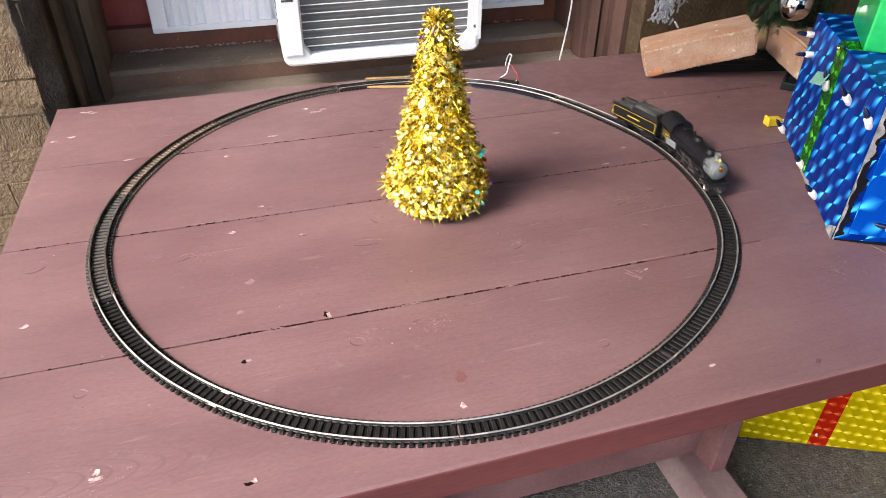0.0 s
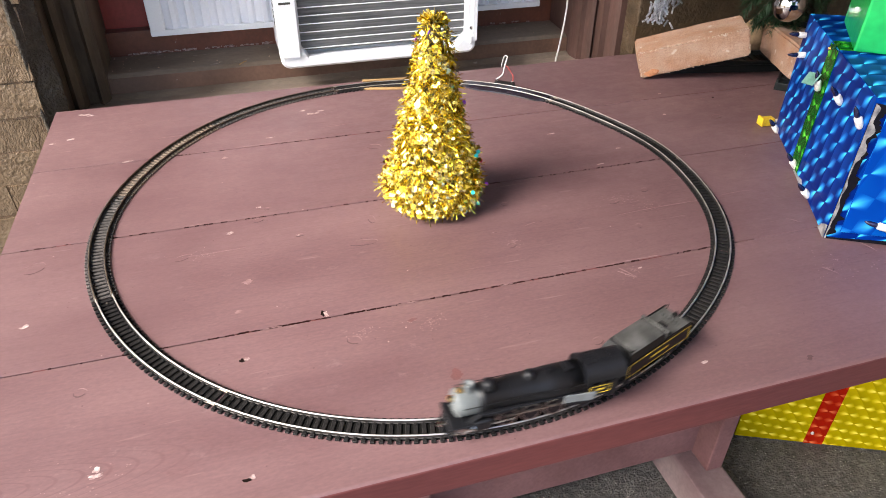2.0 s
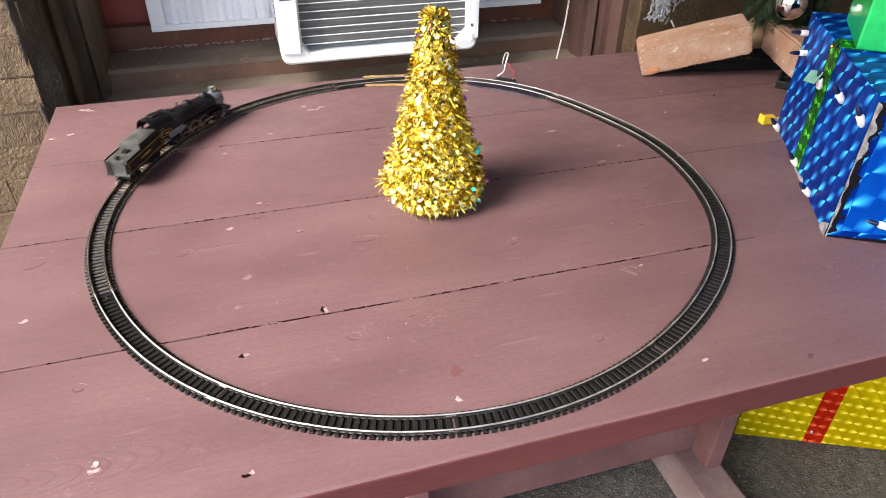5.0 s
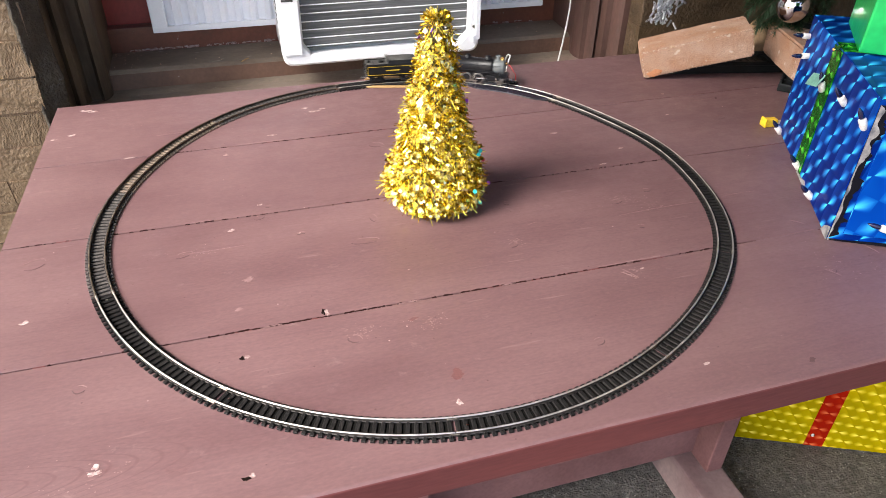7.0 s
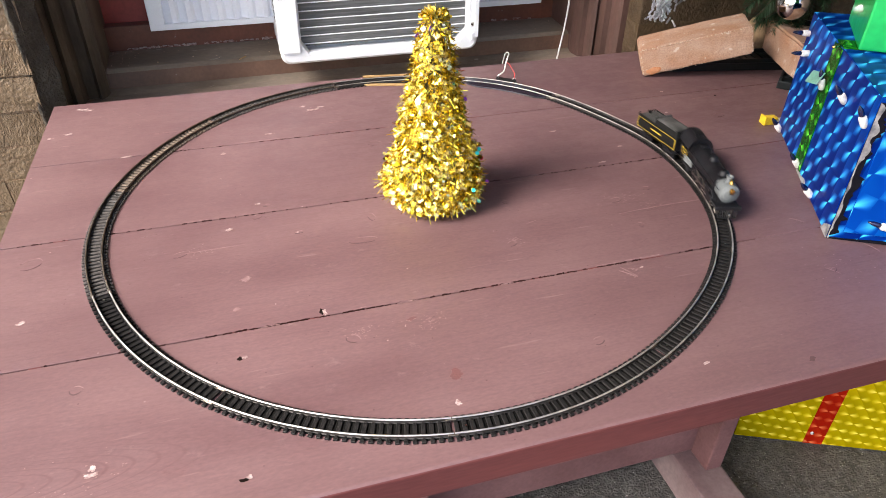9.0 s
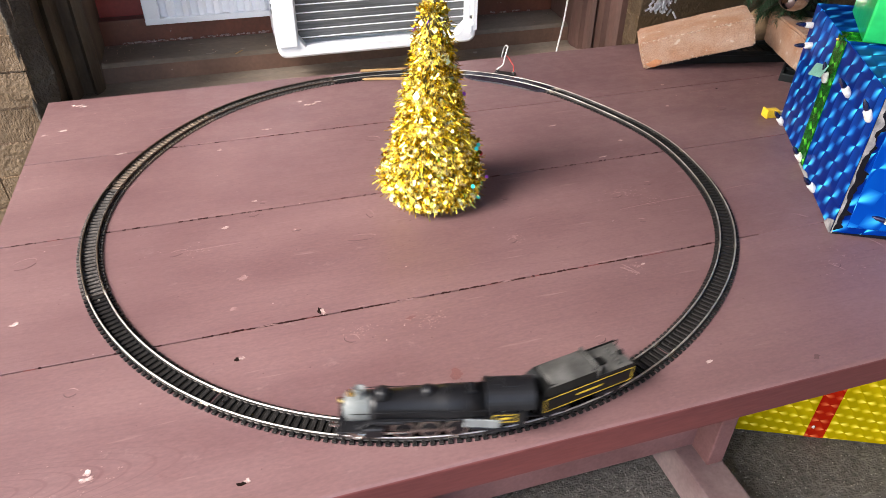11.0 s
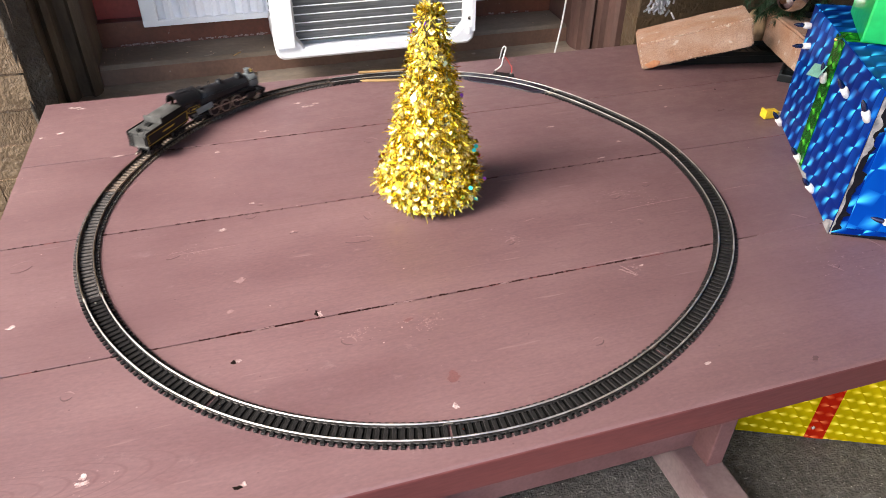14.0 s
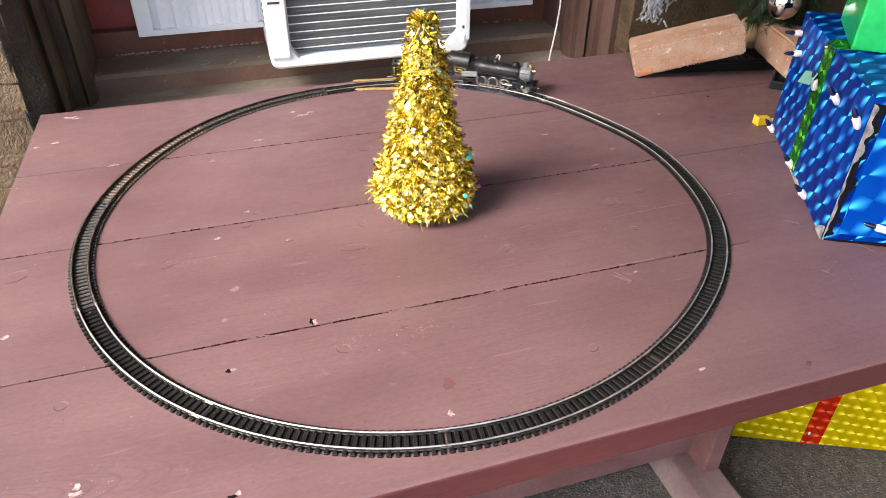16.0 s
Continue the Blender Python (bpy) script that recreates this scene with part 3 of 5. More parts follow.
def table():
    t = thing("picnic_table", "maroon painted plank-topped wooden table on trestle legs", "table", pose(0, 0, 0))
    for i, (a, b) in enumerate(zip(SEAMS, SEAMS[1:])):
        y0, y1, r0, r1 = a + 0.0009, b - 0.0009, 0.0040 if i == 0 else 0.0007, 0.003 if i == 3 else 0.0007
        out = [(y1, -0.033), (y0, -0.033)]
        out += [(y0 + r0 * (1 - math.cos(q)), -r0 * (1 - math.sin(q))) for q in (math.pi / 2 * k / 8 for k in range(9))]
        out += [(y1 - r1 * (1 - math.sin(q)), -r1 * (1 - math.cos(q))) for q in (math.pi / 2 * k / 4 for k in range(5))]
        bm = prism(out, "x", TX0, TX1)
        # outer face of the front plank: its shade put into a darker, redder maroon
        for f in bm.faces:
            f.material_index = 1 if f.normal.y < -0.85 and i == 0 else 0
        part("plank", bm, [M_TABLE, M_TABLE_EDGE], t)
    # long rail and two trestles
    part("stretcher", block((0.60, 0.036, 0.16), (0.28, -0.017, -0.59), 0.004), M_TRESTLE, t)
    for x in (0.582, -0.02):
        part("post", block((0.036, 0.17, 0.60), (x, 0, -0.375), 0.004), M_TRESTLE, t)
        part("foot", block((0.080, 0.66, 0.085), (x - 0.018, 0, GROUND + 0.0425), 0.005), M_FOOT, t, "worn grey-maroon wooden foot")
        part("bearer", block((0.036, 0.74, 0.07), (x + 0.038, 0, -0.071), 0.004), M_TRESTLE, t)

    # chips in the paint, knots and nail holes
    def blot(x, y, w, d, seed, turn=0.0, n=26, h=0.0004):
        rnd = random.Random(seed)
        bm = bmesh.new()
        out = []
        for k in range(n):
            q = 2 * math.pi * k / n
            s = 0.78 + 0.55 * noise.noise(Vector((1.6 * math.cos(q), 1.6 * math.sin(q), seed * 7.31))) + rnd.uniform(-0.12, 0.12)
            p = Matrix.Rotation(turn, 2) @ Vector((w * s * math.cos(q), d * s * math.sin(q)))
            out.append((x + p.x, y + p.y))
        prism(out, "z", -0.002, h, bm)
        return bm

    chips = ((-0.054, -0.357, .0034, .0034), (-0.351, -0.349, .006, .003), (-0.351, -0.343, .003, .003), (0.184, -0.375, .005, .0016), (0.327, 0.052, .004, .003),
             (-0.438, 0.391, .011, .0028), (-0.430, 0.386, .007, .0022), (-0.447, 0.394, .004, .002), (-0.437, -0.141, .006, .003), (-0.234, -0.024, .006, .003), (-0.103, 0.315, .006, .003), (-0.087, 0.299, .010, .003),
             (-0.077, 0.306, .006, .003), (-0.095, 0.300, .004, .002), (0.279, 0.013, .007, .0018), (0.252, 0.124, .008, .0018), (-0.45, 0.302, .006, .003),
             (-0.364, 0.204, .008, .0018), (-0.197, 0.027, .004, .002), (-0.157, -0.051, .003, .0015), (-0.165, 0.227, .008, .0022), (-0.233, 0.178, .005, .003),
             (-0.474, 0.293, .005, .003), (0.203, -0.224, .003, .0014), (0.50, 0.22, .003, .002), (0.46, 0.14, .003, .002))
    for i, (x, y, w, d) in enumerate(chips):
        part("paint_chip", blot(x, y, w, d, i, 0.15), M_CHIP, t)
    for i, (x, y, w, d) in enumerate(((-0.2335, -0.250, .0034, .0026), (-0.238, -0.3865, .0040, .0024), (-0.1505, -0.203, .0022, .0050), (0.58, 0.18, .002, .002))):
        part("knot_hole", blot(x, y, w, d, 70 + i, h=0.0004), M_HOLE, t)
    for i, (x, y, w, d) in enumerate(((-0.2295, -0.249, .0030, .0026), (-0.2335, -0.385, .0036, .0022), (-0.1475, -0.205, .0024, .0056))):
        part("paint_chip", blot(x, y, w, d, 90 + i, h=0.0005), M_CHIP, t)
    # broad worn patches and darker stains in the paint
    for i, (x, y, w, d, m) in enumerate(((-0.2194, -0.1272, .0085, .0042, M_KNOT_RIM), (-0.2325, -0.176, .0040, .0030, M_KNOT_RIM), (-0.0657, -0.2383, .0065, .0030, M_STAIN),
                                         (-0.0452, -0.3243, .0090, .0070, M_STAIN), (0.2849, -0.3974, .0060, .0035, M_KNOT_LINE))):
        part("worn_patch", blot(x, y, w, d, 40 + i, 0.3, 19, 0.0002), m, t)

    def arc(x, y, w, d, a0, a1, turn, wide=0.0007):
        """A thin curved ridge of paint, part of an oval."""
        bm = bmesh.new()
        rot = Matrix.Rotation(turn, 2)
        rows = []
        n = max(6, int((a1 - a0) / 18))
        for k in range(n + 1):
            q = radians(a0 + (a1 - a0) * k / n)
            thin = wide * (0.35 + 0.65 * math.sin(math.pi * k / n))
            c = Vector((math.cos(q), math.sin(q))) * (1 + 0.16 * noise.noise(Vector((x * 90 + math.cos(q), y * 90 + math.sin(q), 0))))
            p0, p1 = rot @ Vector((w * c.x, d * c.y)), rot @ Vector(((w - thin) * c.x, (d - thin) * c.y))
            rows.append([bm.verts.new((x + p.x, y + p.y, h)) for p, h in ((p0, -0.0005), (p0, 0.0003), (p1, 0.0003), (p1, -0.0005))])
        for r, q in zip(rows, rows[1:]):
            for i in range(4):
                bm.faces.new((r[i], r[(i + 1) % 4], q[(i + 1) % 4], q[i]))
        bm.faces.new(rows[0][::-1])
        bm.faces.new(rows[-1])
        bmesh.ops.recalc_face_normals(bm, faces=bm.faces)
        return bm

    for i, (x, y, w, d) in enumerate(((-0.1273, -0.2519, .0068, .0056), (0.101, -0.320, .0062, .0048), (0.0809, -0.1424, .0070, .0045), (-0.1995, -0.0045, .0070, .0040), (-0.288, -0.062, .0095, .0050),
                                      (-0.446, -0.038, .0130, .0085), (0.2997, -0.0698, .0055, .0045), (0.2461, -0.086, .0085, .0050), (0.539, 0.109, .0095, .0060), (-0.3741, -0.2512, .0052, .0052),
                                      (-0.187, 0.020, .0042, .0030), (-0.1548, -0.0515, .0060, .0028), (-0.0651, -0.0414, .0045, .0085), (-0.0846, -0.0885, .0160, .0060), (0.2478, -0.1464, .0045, .0040),
                                      (0.106, -0.0523, .0042, .0042), (-0.020, 0.155, .0110, .0070), (0.4093, -0.2874, .0050, .0030))):
        lean = radians((i * 47) % 50 - 15)
        # dark arc and opposite pale arc paint the light and shade of raised knots
        ring = part("knot", arc(x, y, w, d, 165 + 25 * (i % 3), 310 + 20 * (i % 2), lean, 0.0013), M_KNOT_LINE, t)
        part("rim", arc(x + 0.0004, y + 0.0006, w * 1.05, d * 1.08, -10 + 15 * (i % 4), 110 + 12 * (i % 3), lean, 0.0010), M_KNOT_RIM, ring)
    # fine worn specks beside some knots, and long shallow scratches
    rnd = random.Random(31)
    bm = bmesh.new()
    for x, y, w, d, n in ((-0.118, -0.243, .016, .010, 46), (-0.052, -0.246, .026, .012, 70), (-0.275, -0.060, .03, .012, 30), (0.087, -0.138, .012, .010, 30), (0.262, -0.082, .035, .016, 60),
                          (0.285, -0.108, .022, .012, 40), (0.190, -0.228, .014, .014, 36), (-0.36, 0.33, .05, .04, 40), (-0.09, 0.30, .03, .02, 40), (0.43, -0.28, .06, .04, 50), (-0.36, -0.36, .05, .03, 36)):
        for _ in range(n):
            px, py, q = x + rnd.gauss(0, w * 0.5), y + rnd.gauss(0, d * 0.5), rnd.uniform(.0003, .0010)
            prism([(px + q * rnd.uniform(.6, 1.5) * math.cos(k * 1.257), py + q * rnd.uniform(.5, 1) * math.sin(k * 1.257)) for k in range(5)], "z", -0.001, 0.0002, bm)
    tagged(part("worn_specks", bm, M_KNOT_RIM, t), "fine pale worn specks in the paint", kind="stuff")
    for x, y, w, d, a0, a1, lean in SCRATCHES:
        part("scratch", arc(x, y, w, d, a0, a1, radians(lean), 0.0007), M_KNOT_RIM, t)
    # splinters and gaps torn along the seams
    rnd = random.Random(5)
    for y, x0, x1, k in ((-0.2105, -0.26, 0.21, 110), (-0.2105, -0.48, 0.31, 40), (0.0035, -0.48, 0.05, 40), (0.2040, -0.36, 0.12, 50), (0.0035, 0.09, 0.40, 34)):
        for _ in range(k):
            x = rnd.uniform(x0, x1)
            part("torn_gap", blot(x, y + rnd.uniform(-.0006, .0006), rnd.uniform(.001, .005), rnd.uniform(.0003, .0012), rnd.random(), 0, 8, 0.0003), M_SEAM, t)
    for y in SEAMS[1:4]:
        for _ in range(13):
            x = rnd.uniform(-0.47, 0.9)
            part("paint_fill", block((rnd.uniform(.008, .035), 0.0022, 0.002), (x, y, -0.0012 - rnd.uniform(0, .0006)), 0.0003, 1), M_TABLE_EDGE, t)
    # paint that bridges the joint outside the loop
    part("paint_fill", block((0.64, 0.0026, 0.002), (0.685, SEAMS[1], -0.0013), 0.0002, 1), M_TABLE, t)
    for y, x, w in ((-0.2090, -0.1074, 0.004), (-0.2095, 0.17, 0.02), (-0.2090, 0.1975, 0.010), (-0.2118, -0.20, 0.012), (-0.2120, -0.06, 0.014), (-0.2118, 0.05, 0.010), (0.2045, -0.25, 0.03), (0.2045, -0.12, 0.04), (-0.209, 0.22, 0.02), (0.0045, -0.27, 0.02)):
        part("seam_wear", blot(x, y + 0.0010, w, 0.0007, x, 0, 22), M_KNOT_RIM, t)
    return t


table()

# ---------------------------------------------------------------- track
RAIL_TOP = 0.0062
LEAN = radians(14.4845)
BOWS = ((129, 27, 0.0122), (7, 16, 0.0115))     # stretches that lie a little wide: middle, spread, height


def radius(a):
    """The loop is a circle of about 15 inches, laid a little out of true."""
    q = a + LEAN
    wave = ((0.00243, -0.00275), (-0.00761, 0.00425), (-0.00131, -0.00454), (0.00238, -0.00221), (0.00114, -0.00187), (0.00144, -0.00025))
    return 0.38190 + sum(c * math.cos(k * q) + d * math.sin(k * q) for k, (c, d) in enumerate(wave, 1)) + sum(h * math.exp(-(((math.degrees(a) - m + 180) % 360 - 180) / w) ** 2) for m, w, h in BOWS)


def on_loop(deg, off=0.0):
    """Place and heading (clockwise) at an angle, off to the outside."""
    a = radians(deg)

    def p(b):
        return Vector((radius(b) * math.cos(b), radius(b) * math.sin(b), 0))

    d = (p(a - 0.002) - p(a + 0.002)).normalized()
    return p(a) + Vector((-d.y, d.x, 0)) * off, d


def rail_mesh(a0, a1, off):
    bm = bmesh.new()
    sec = ((-0.0011, 0.0021), (0.0011, 0.0021), (0.0006, 0.0028), (0.0004, 0.0050), (0.0008, 0.0052), (0.0008, 0.0057), (0.0003, 0.0062),
           (-0.0003, 0.0062), (-0.0008, 0.0057), (-0.0008, 0.0052), (-0.0004, 0.0050), (-0.0006, 0.0028))
    n = max(6, int((a1 - a0) / 1.5))
    rings = []
    for k in range(n + 1):
        p, d = on_loop(a0 + (a1 - a0) * k / n, off)
        side = Vector((-d.y, d.x, 0))
        rings.append([bm.verts.new(p + side * u + Vector((0, 0, w))) for u, w in sec])
    for r, s in zip(rings, rings[1:]):
        for i in range(len(sec)):
            f = bm.faces.new((r[i], r[(i + 1) % len(sec)], s[(i + 1) % len(sec)], s[i]))
            f.material_index = 0 if 4 <= i <= 8 else 1
    bm.faces.new(rings[0])
    bm.faces.new(rings[-1])
    bmesh.ops.recalc_face_normals(bm, faces=bm.faces)
    return bm


def sleeper_mesh(mat):
    bm = block((0.0040, 0.0268, 0.0021), (0, 0, 0.00125), 0.0004, 1)
    for s in (-1, 1):
        for q in (-1, 1):
            block((0.0022, 0.0014, 0.0012), (0, s * 0.00825 + q * 0.0018, 0.0027), 0, bm=bm)
    me = bpy.data.meshes.new("sleeper")
    bm.to_mesh(me)
    bm.free()
    me.materials.append(mat)
    return me


def track():
    joints = (-162, -131, -100, -67, -35.5, -1, 38, 63, 96, 130, 164.4, 198)
    black, brown, dusty = sleeper_mesh(M_SLEEPER), sleeper_mesh(M_SLEEPER_BROWN), sleeper_mesh(M_SLEEPER_DUSTY)
    for a0, a1 in zip(joints, joints[1:]):
        feeder = a0 == 38
        dull = a0 in (164.4, 130, 96)
        rust = a0 == 130
        look_of = ("curved rerailer track section with glossy black bed and wire terminals" if feeder else
                   "curved model track section with dull rails and brown dusty sleepers" if rust else
                   "curved model track section with dull rails and dusty dark sleepers" if dull else
                   "curved model railway track with shiny rails and black plastic sleepers")
        s = thing("track_section", look_of, "model track", group="loop of model track")
        for off in (-0.00825, 0.00825):
            part("rail", rail_mesh(a0 + 0.06, a1 - 0.06, off), [M_RAIL_DULL if dull else M_RAIL, M_RAIL_WEB], s)
        if feeder:
            bm = bmesh.new()
            n = 20
            sec = ((-0.021, 0.0004), (0.021, 0.0004), (0.0205, 0.0022), (0.0105, 0.0052), (0.0096, 0.0030), (0.0070, 0.0030), (0.0064, 0.0054),
                   (-0.0064, 0.0054), (-0.0070, 0.0030), (-0.0096, 0.0030), (-0.0105, 0.0052), (-0.0205, 0.0022))
            rings = []
            for k in range(n + 1):
                f = k / n
                p, d = on_loop(a0 + 1.5 + (a1 - a0 - 3) * f)
                side = Vector((-d.y, d.x, 0))
                w = 0.55 + 0.45 * min(1, 8 * f, 8 * (1 - f))
                rings.append([bm.verts.new(p + side * u * (w if abs(u) > 0.015 else 1) + Vector((0, 0, h))) for u, h in sec])
            for r, q in zip(rings, rings[1:]):
                for i in range(len(sec)):
                    bm.faces.new((r[i], r[(i + 1) % len(sec)], q[(i + 1) % len(sec)], q[i]))
            bm.faces.new(rings[0])
            bm.faces.new(rings[-1])
            bmesh.ops.recalc_face_normals(bm, faces=bm.faces)
            part("track_bed", bm, M_BALLAST, s, "glossy black rerailer bed")
            p, d = on_loop(54.5, 0.0225)
            q = on_loop(50.5, 0.0225)[0]
            part("terminal_block", block((0.036, 0.011, 0.005), (*((p + q) / 2).xy, 0.0026), 0.001, turn=(0, 0, math.degrees(math.atan2(d.y, d.x)))), M_SLEEPER, s)
            for z in (p, q):
                part("terminal_screw", rod(0.0028, 0.004, (z.x, z.y, 0.0070), bevel=0.0006), M_STEEL, s, "steel terminal screw")
        else:
            # thin black strip under the sleepers, added as the shade in their gaps
            bm = bmesh.new()
            rows = []
            for k in range(25):
                p, d = on_loop(a0 + 0.8 + (a1 - a0 - 1.6) * k / 24)
                side = Vector((-d.y, d.x, 0))
                rows.append([bm.verts.new(p + side * u + Vector((0, 0, h))) for u, h in ((-0.0098, 0.0003), (0.0098, 0.0003), (0.0098, 0.0008), (-0.0098, 0.0008))])
            for r, q in zip(rows, rows[1:]):
                for i in range(4):
                    bm.faces.new((r[i], r[(i + 1) % 4], q[(i + 1) % 4], q[i]))
            bm.faces.new(rows[0])
            bm.faces.new(rows[-1])
            bmesh.ops.recalc_face_normals(bm, faces=bm.faces)
            part("sleeper_web", bm, M_GAP_SHADE, s)
        n = round((a1 - a0) / 1.03)
        for k in range(n):
            if feeder and 0.10 < k / n < 0.92:
                continue
            p, d = on_loop(a0 + (a1 - a0) * (k + 0.5) / n)
            ob = new("sleeper", brown if rust else dusty if dull else black)
            ob.parent = s
            ob.matrix_basis = pose(p.x, p.y, 0.0, 0, 0, math.degrees(math.atan2(d.y, d.x)))
        for off in (-0.00825, 0.00825):
            p, d = on_loop(a1 - 0.1, off)
            part("rail_joiner", block((0.009, 0.0030, 0.0016), (p.x, p.y, 0.0039), 0.0004, 1, (0, 0, math.degrees(math.atan2(d.y, d.x)))), M_RAIL_DULL, s)
        p, d = on_loop(a0 + 1.6)
        part("track_nail", rod(0.0011, 0.0012, (p.x, p.y, 0.0035), seg=10), M_STEEL, s)


track()


# ---------------------------------------------------------------- locomotive and tender
def driver_wheel_mesh():
    """One axle with a spoked wheel at each end, about its own centre, axle along y."""
    bm = bmesh.new()
    for s in (-1, 1):
        y = s * 0.0080
        # rim
        lathe([(0.0076, -0.0011), (0.0095, -0.0011), (0.0095, -0.0006), (0.0090, -0.0004), (0.0090, 0.0013), (0.0076, 0.0013)], 28,
              pose(0, y, 0, 90 if s < 0 else -90), bm)
        rod(0.0022, 0.0028, (0, y, 0), (90, 0, 0), seg=12, bm=bm)
        for k in range(10):
            a = 2 * math.pi * k / 10
            block((0.0009, 0.0014, 0.0062), (0.0048 * math.sin(a), y, 0.0048 * math.cos(a)), 0, turn=(0, math.degrees(a), 0), bm=bm)
        prism([(0.0076 * math.sin(q), 0.0076 * math.cos(q)) for q in (math.pi + 0.7 * (k / 6 - 0.5) * 2 for k in range(7))], "y", y - 0.0008, y + 0.0008, bm)
        rod(0.0010, 0.0036, (0, y + s * 0.0012, 0.0044), (90, 0, 0), seg=10, bm=bm)
    rod(0.0014, 0.016, (0, 0, 0), (90, 0, 0), seg=10, bm=bm)
    for f in bm.faces:
        c = f.calc_center_median()
        f.material_index = 0 if math.hypot(c.x, c.z) > 0.0074 or abs(c.y) > 0.0098 else 1
    return bm


def small_wheels(parent, x, r, mat, name="wheelset"):
    bm = bmesh.new()
    for s in (-1, 1):
        lathe([(r * 0.3, -0.0010), (r * 0.72, -0.0007), (r * 1.12, -0.0012), (r * 1.12, -0.0006), (r, -0.0004), (r, 0.0014), (r * 0.8, 0.0014), (r * 0.7, 0.0008), (r * 0.3, 0.0012)], 20,
              pose(x, s * 0.0080, r, 90 if s < 0 else -90), bm)
    rod(0.0012, 0.016, (x, 0, r), (90, 0, 0), seg=8, bm=bm)
    return part(name, bm, mat, parent, smooth=False)


def text_bar(parent, name, w, h, x, y, z):
    return part(name, block((w, 0.0005, h), (x, y, z)), M_YELLOW, parent, "yellow painted lettering bar")


def lining(parent, x0, x1, z0, z1, y, w=0.0009):
    bm = bmesh.new()
    for x in (x0, x1):
        block((w * 1.5, 0.0004, z1 - z0), (x, y, (z0 + z1) / 2), bm=bm)
    for z in (z0, z1):
        block((x1 - x0, 0.0004, w), ((x0 + x1) / 2, y, z), bm=bm)
    return part("lining", bm, M_YELLOW, parent, "thin yellow lining")


NOSE = 0.078      # from the engine's middle to the tip of its pilot


def locomotive():
    e = thing("locomotive", "black model steam locomotive with grey smokebox and brass headlamp", "model train")
    # boiler: tapered barrel along x
    zc = 0.0300
    def along(profile, seg=28):
        return lathe([(r, x) for x, r in profile], seg, pose(0, 0, zc, 0, 90, 0))
    part("boiler", along([(-0.042, 0.0145), (-0.010, 0.0145), (-0.006, 0.0140), (0.044, 0.0122), (0.0445, 0.0126), (0.0465, 0.0126), (0.0470, 0.0122), (0.050, 0.0122)]), M_LOCO, e, smooth=True)
    part("smokebox", along([(0.049, 0.0118), (0.0495, 0.0121), (0.0670, 0.0121), (0.0680, 0.0117), (0.0682, 0.0108), (0.0682, 0.0100), (0.0692, 0.0096), (0.0704, 0.0070), (0.0708, 0.003)]), M_SMOKEBOX, e,
         "graphite grey smokebox", smooth=True)
    for x in (-0.028, -0.012, 0.006, 0.022):
        part("boiler_band", along([(x, 0.0120), (x, 0.0148 if x < 0 else 0.0143 - (x + 0.006) * 0.043), (x + 0.0012, 0.0148 if x < 0 else 0.0143 - (x + 0.006) * 0.043), (x + 0.0012, 0.0120)]), M_LOCO, e)
    part("chimney", lathe([(0.0052, 0.0405), (0.0040, 0.0425), (0.0036, 0.0460), (0.0042, 0.0485), (0.0046, 0.0494), (0.0030, 0.0494), (0.0026, 0.0470)], 20, pose(0.0570, 0, 0)), M_SMOKEBOX, e, smooth=True)
    for x, r, h in ((0.0395, 0.0060, 0.0480), (0.004, 0.0055, 0.0485)):
        part("dome", lathe([(r * 1.25, 0.0410), (r, 0.0430), (r * 0.98, h - 0.003), (r * 0.8, h - 0.001), (r * 0.4, h), (0.0004, h)], 20, pose(x, 0, 0)), M_LOCO, e, smooth=True)
    part("whistle", rod(0.0010, 0.006, (-0.012, 0.003, 0.0465), seg=8), M_LOCO, e)
    part("turret", block((0.006, 0.010, 0.003), (-0.030, 0, 0.0452), 0.0008), M_LOCO, e)
    bell = lathe([(0.0001, 0.0525), (0.0016, 0.0522), (0.0022, 0.0500), (0.0030, 0.0478)], 14, pose(0.0642, 0, -0.0050))
    part("bell", bell, M_BRASS, e, "brass bell")
    part("headlamp", rod(0.0030, 0.0050, (0.0715, 0, 0.0362), (0, 90, 0), bevel=0.0005), M_BRASS, e, "brass headlamp")
    part("lamp_bracket", block((0.006, 0.004, 0.0014), (0.0700, 0, 0.0330)), M_LOCO, e)
    part("number_plate", rod(0.0024, 0.0012, (0.0709, 0, 0.0290), (0, 90, 0), seg=14), M_SMOKEBOX, e)
    # running boards, handrails, pumps
    for s in (-1, 1):
        part("running_board", block((0.088, 0.0040, 0.0012), (0.006, s * 0.0130, 0.0252), 0.0003, 1), M_LOCO, e)
        part("board_step", block((0.012, 0.0040, 0.0012), (0.0550, s * 0.0130, 0.0215), 0.0003, 1, (0, 32, 0)), M_LOCO, e)
        part("handrail", tube([(x, s * (0.0150 if x < 0 else 0.0138), 0.0350) for x in (-0.040, -0.02, 0, 0.02, 0.04, 0.064)], 0.0004, 6), M_LOCO, e)
        part("air_tank", rod(0.0022, 0.026, (0.034, s * 0.0122, 0.0222), (0, 90, 0), seg=14, bevel=0.001), M_LOCO, e)
        part("cylinder", block((0.0170, 0.0076, 0.0110), (0.0475, s * 0.0125, 0.0135), 0.0028, 3), M_LOCO, e)
        part("cylinder_cover", rod(0.0036, 0.0016, (0.0566, s * 0.0128, 0.0115), (0, 90, 0), seg=16), M_STEEL, e, "steel cylinder cover")
        part("piston_rod", rod(0.0006, 0.020, (0.030, s * 0.0138, 0.0112), (0, 90, 0), seg=8), M_STEEL, e)
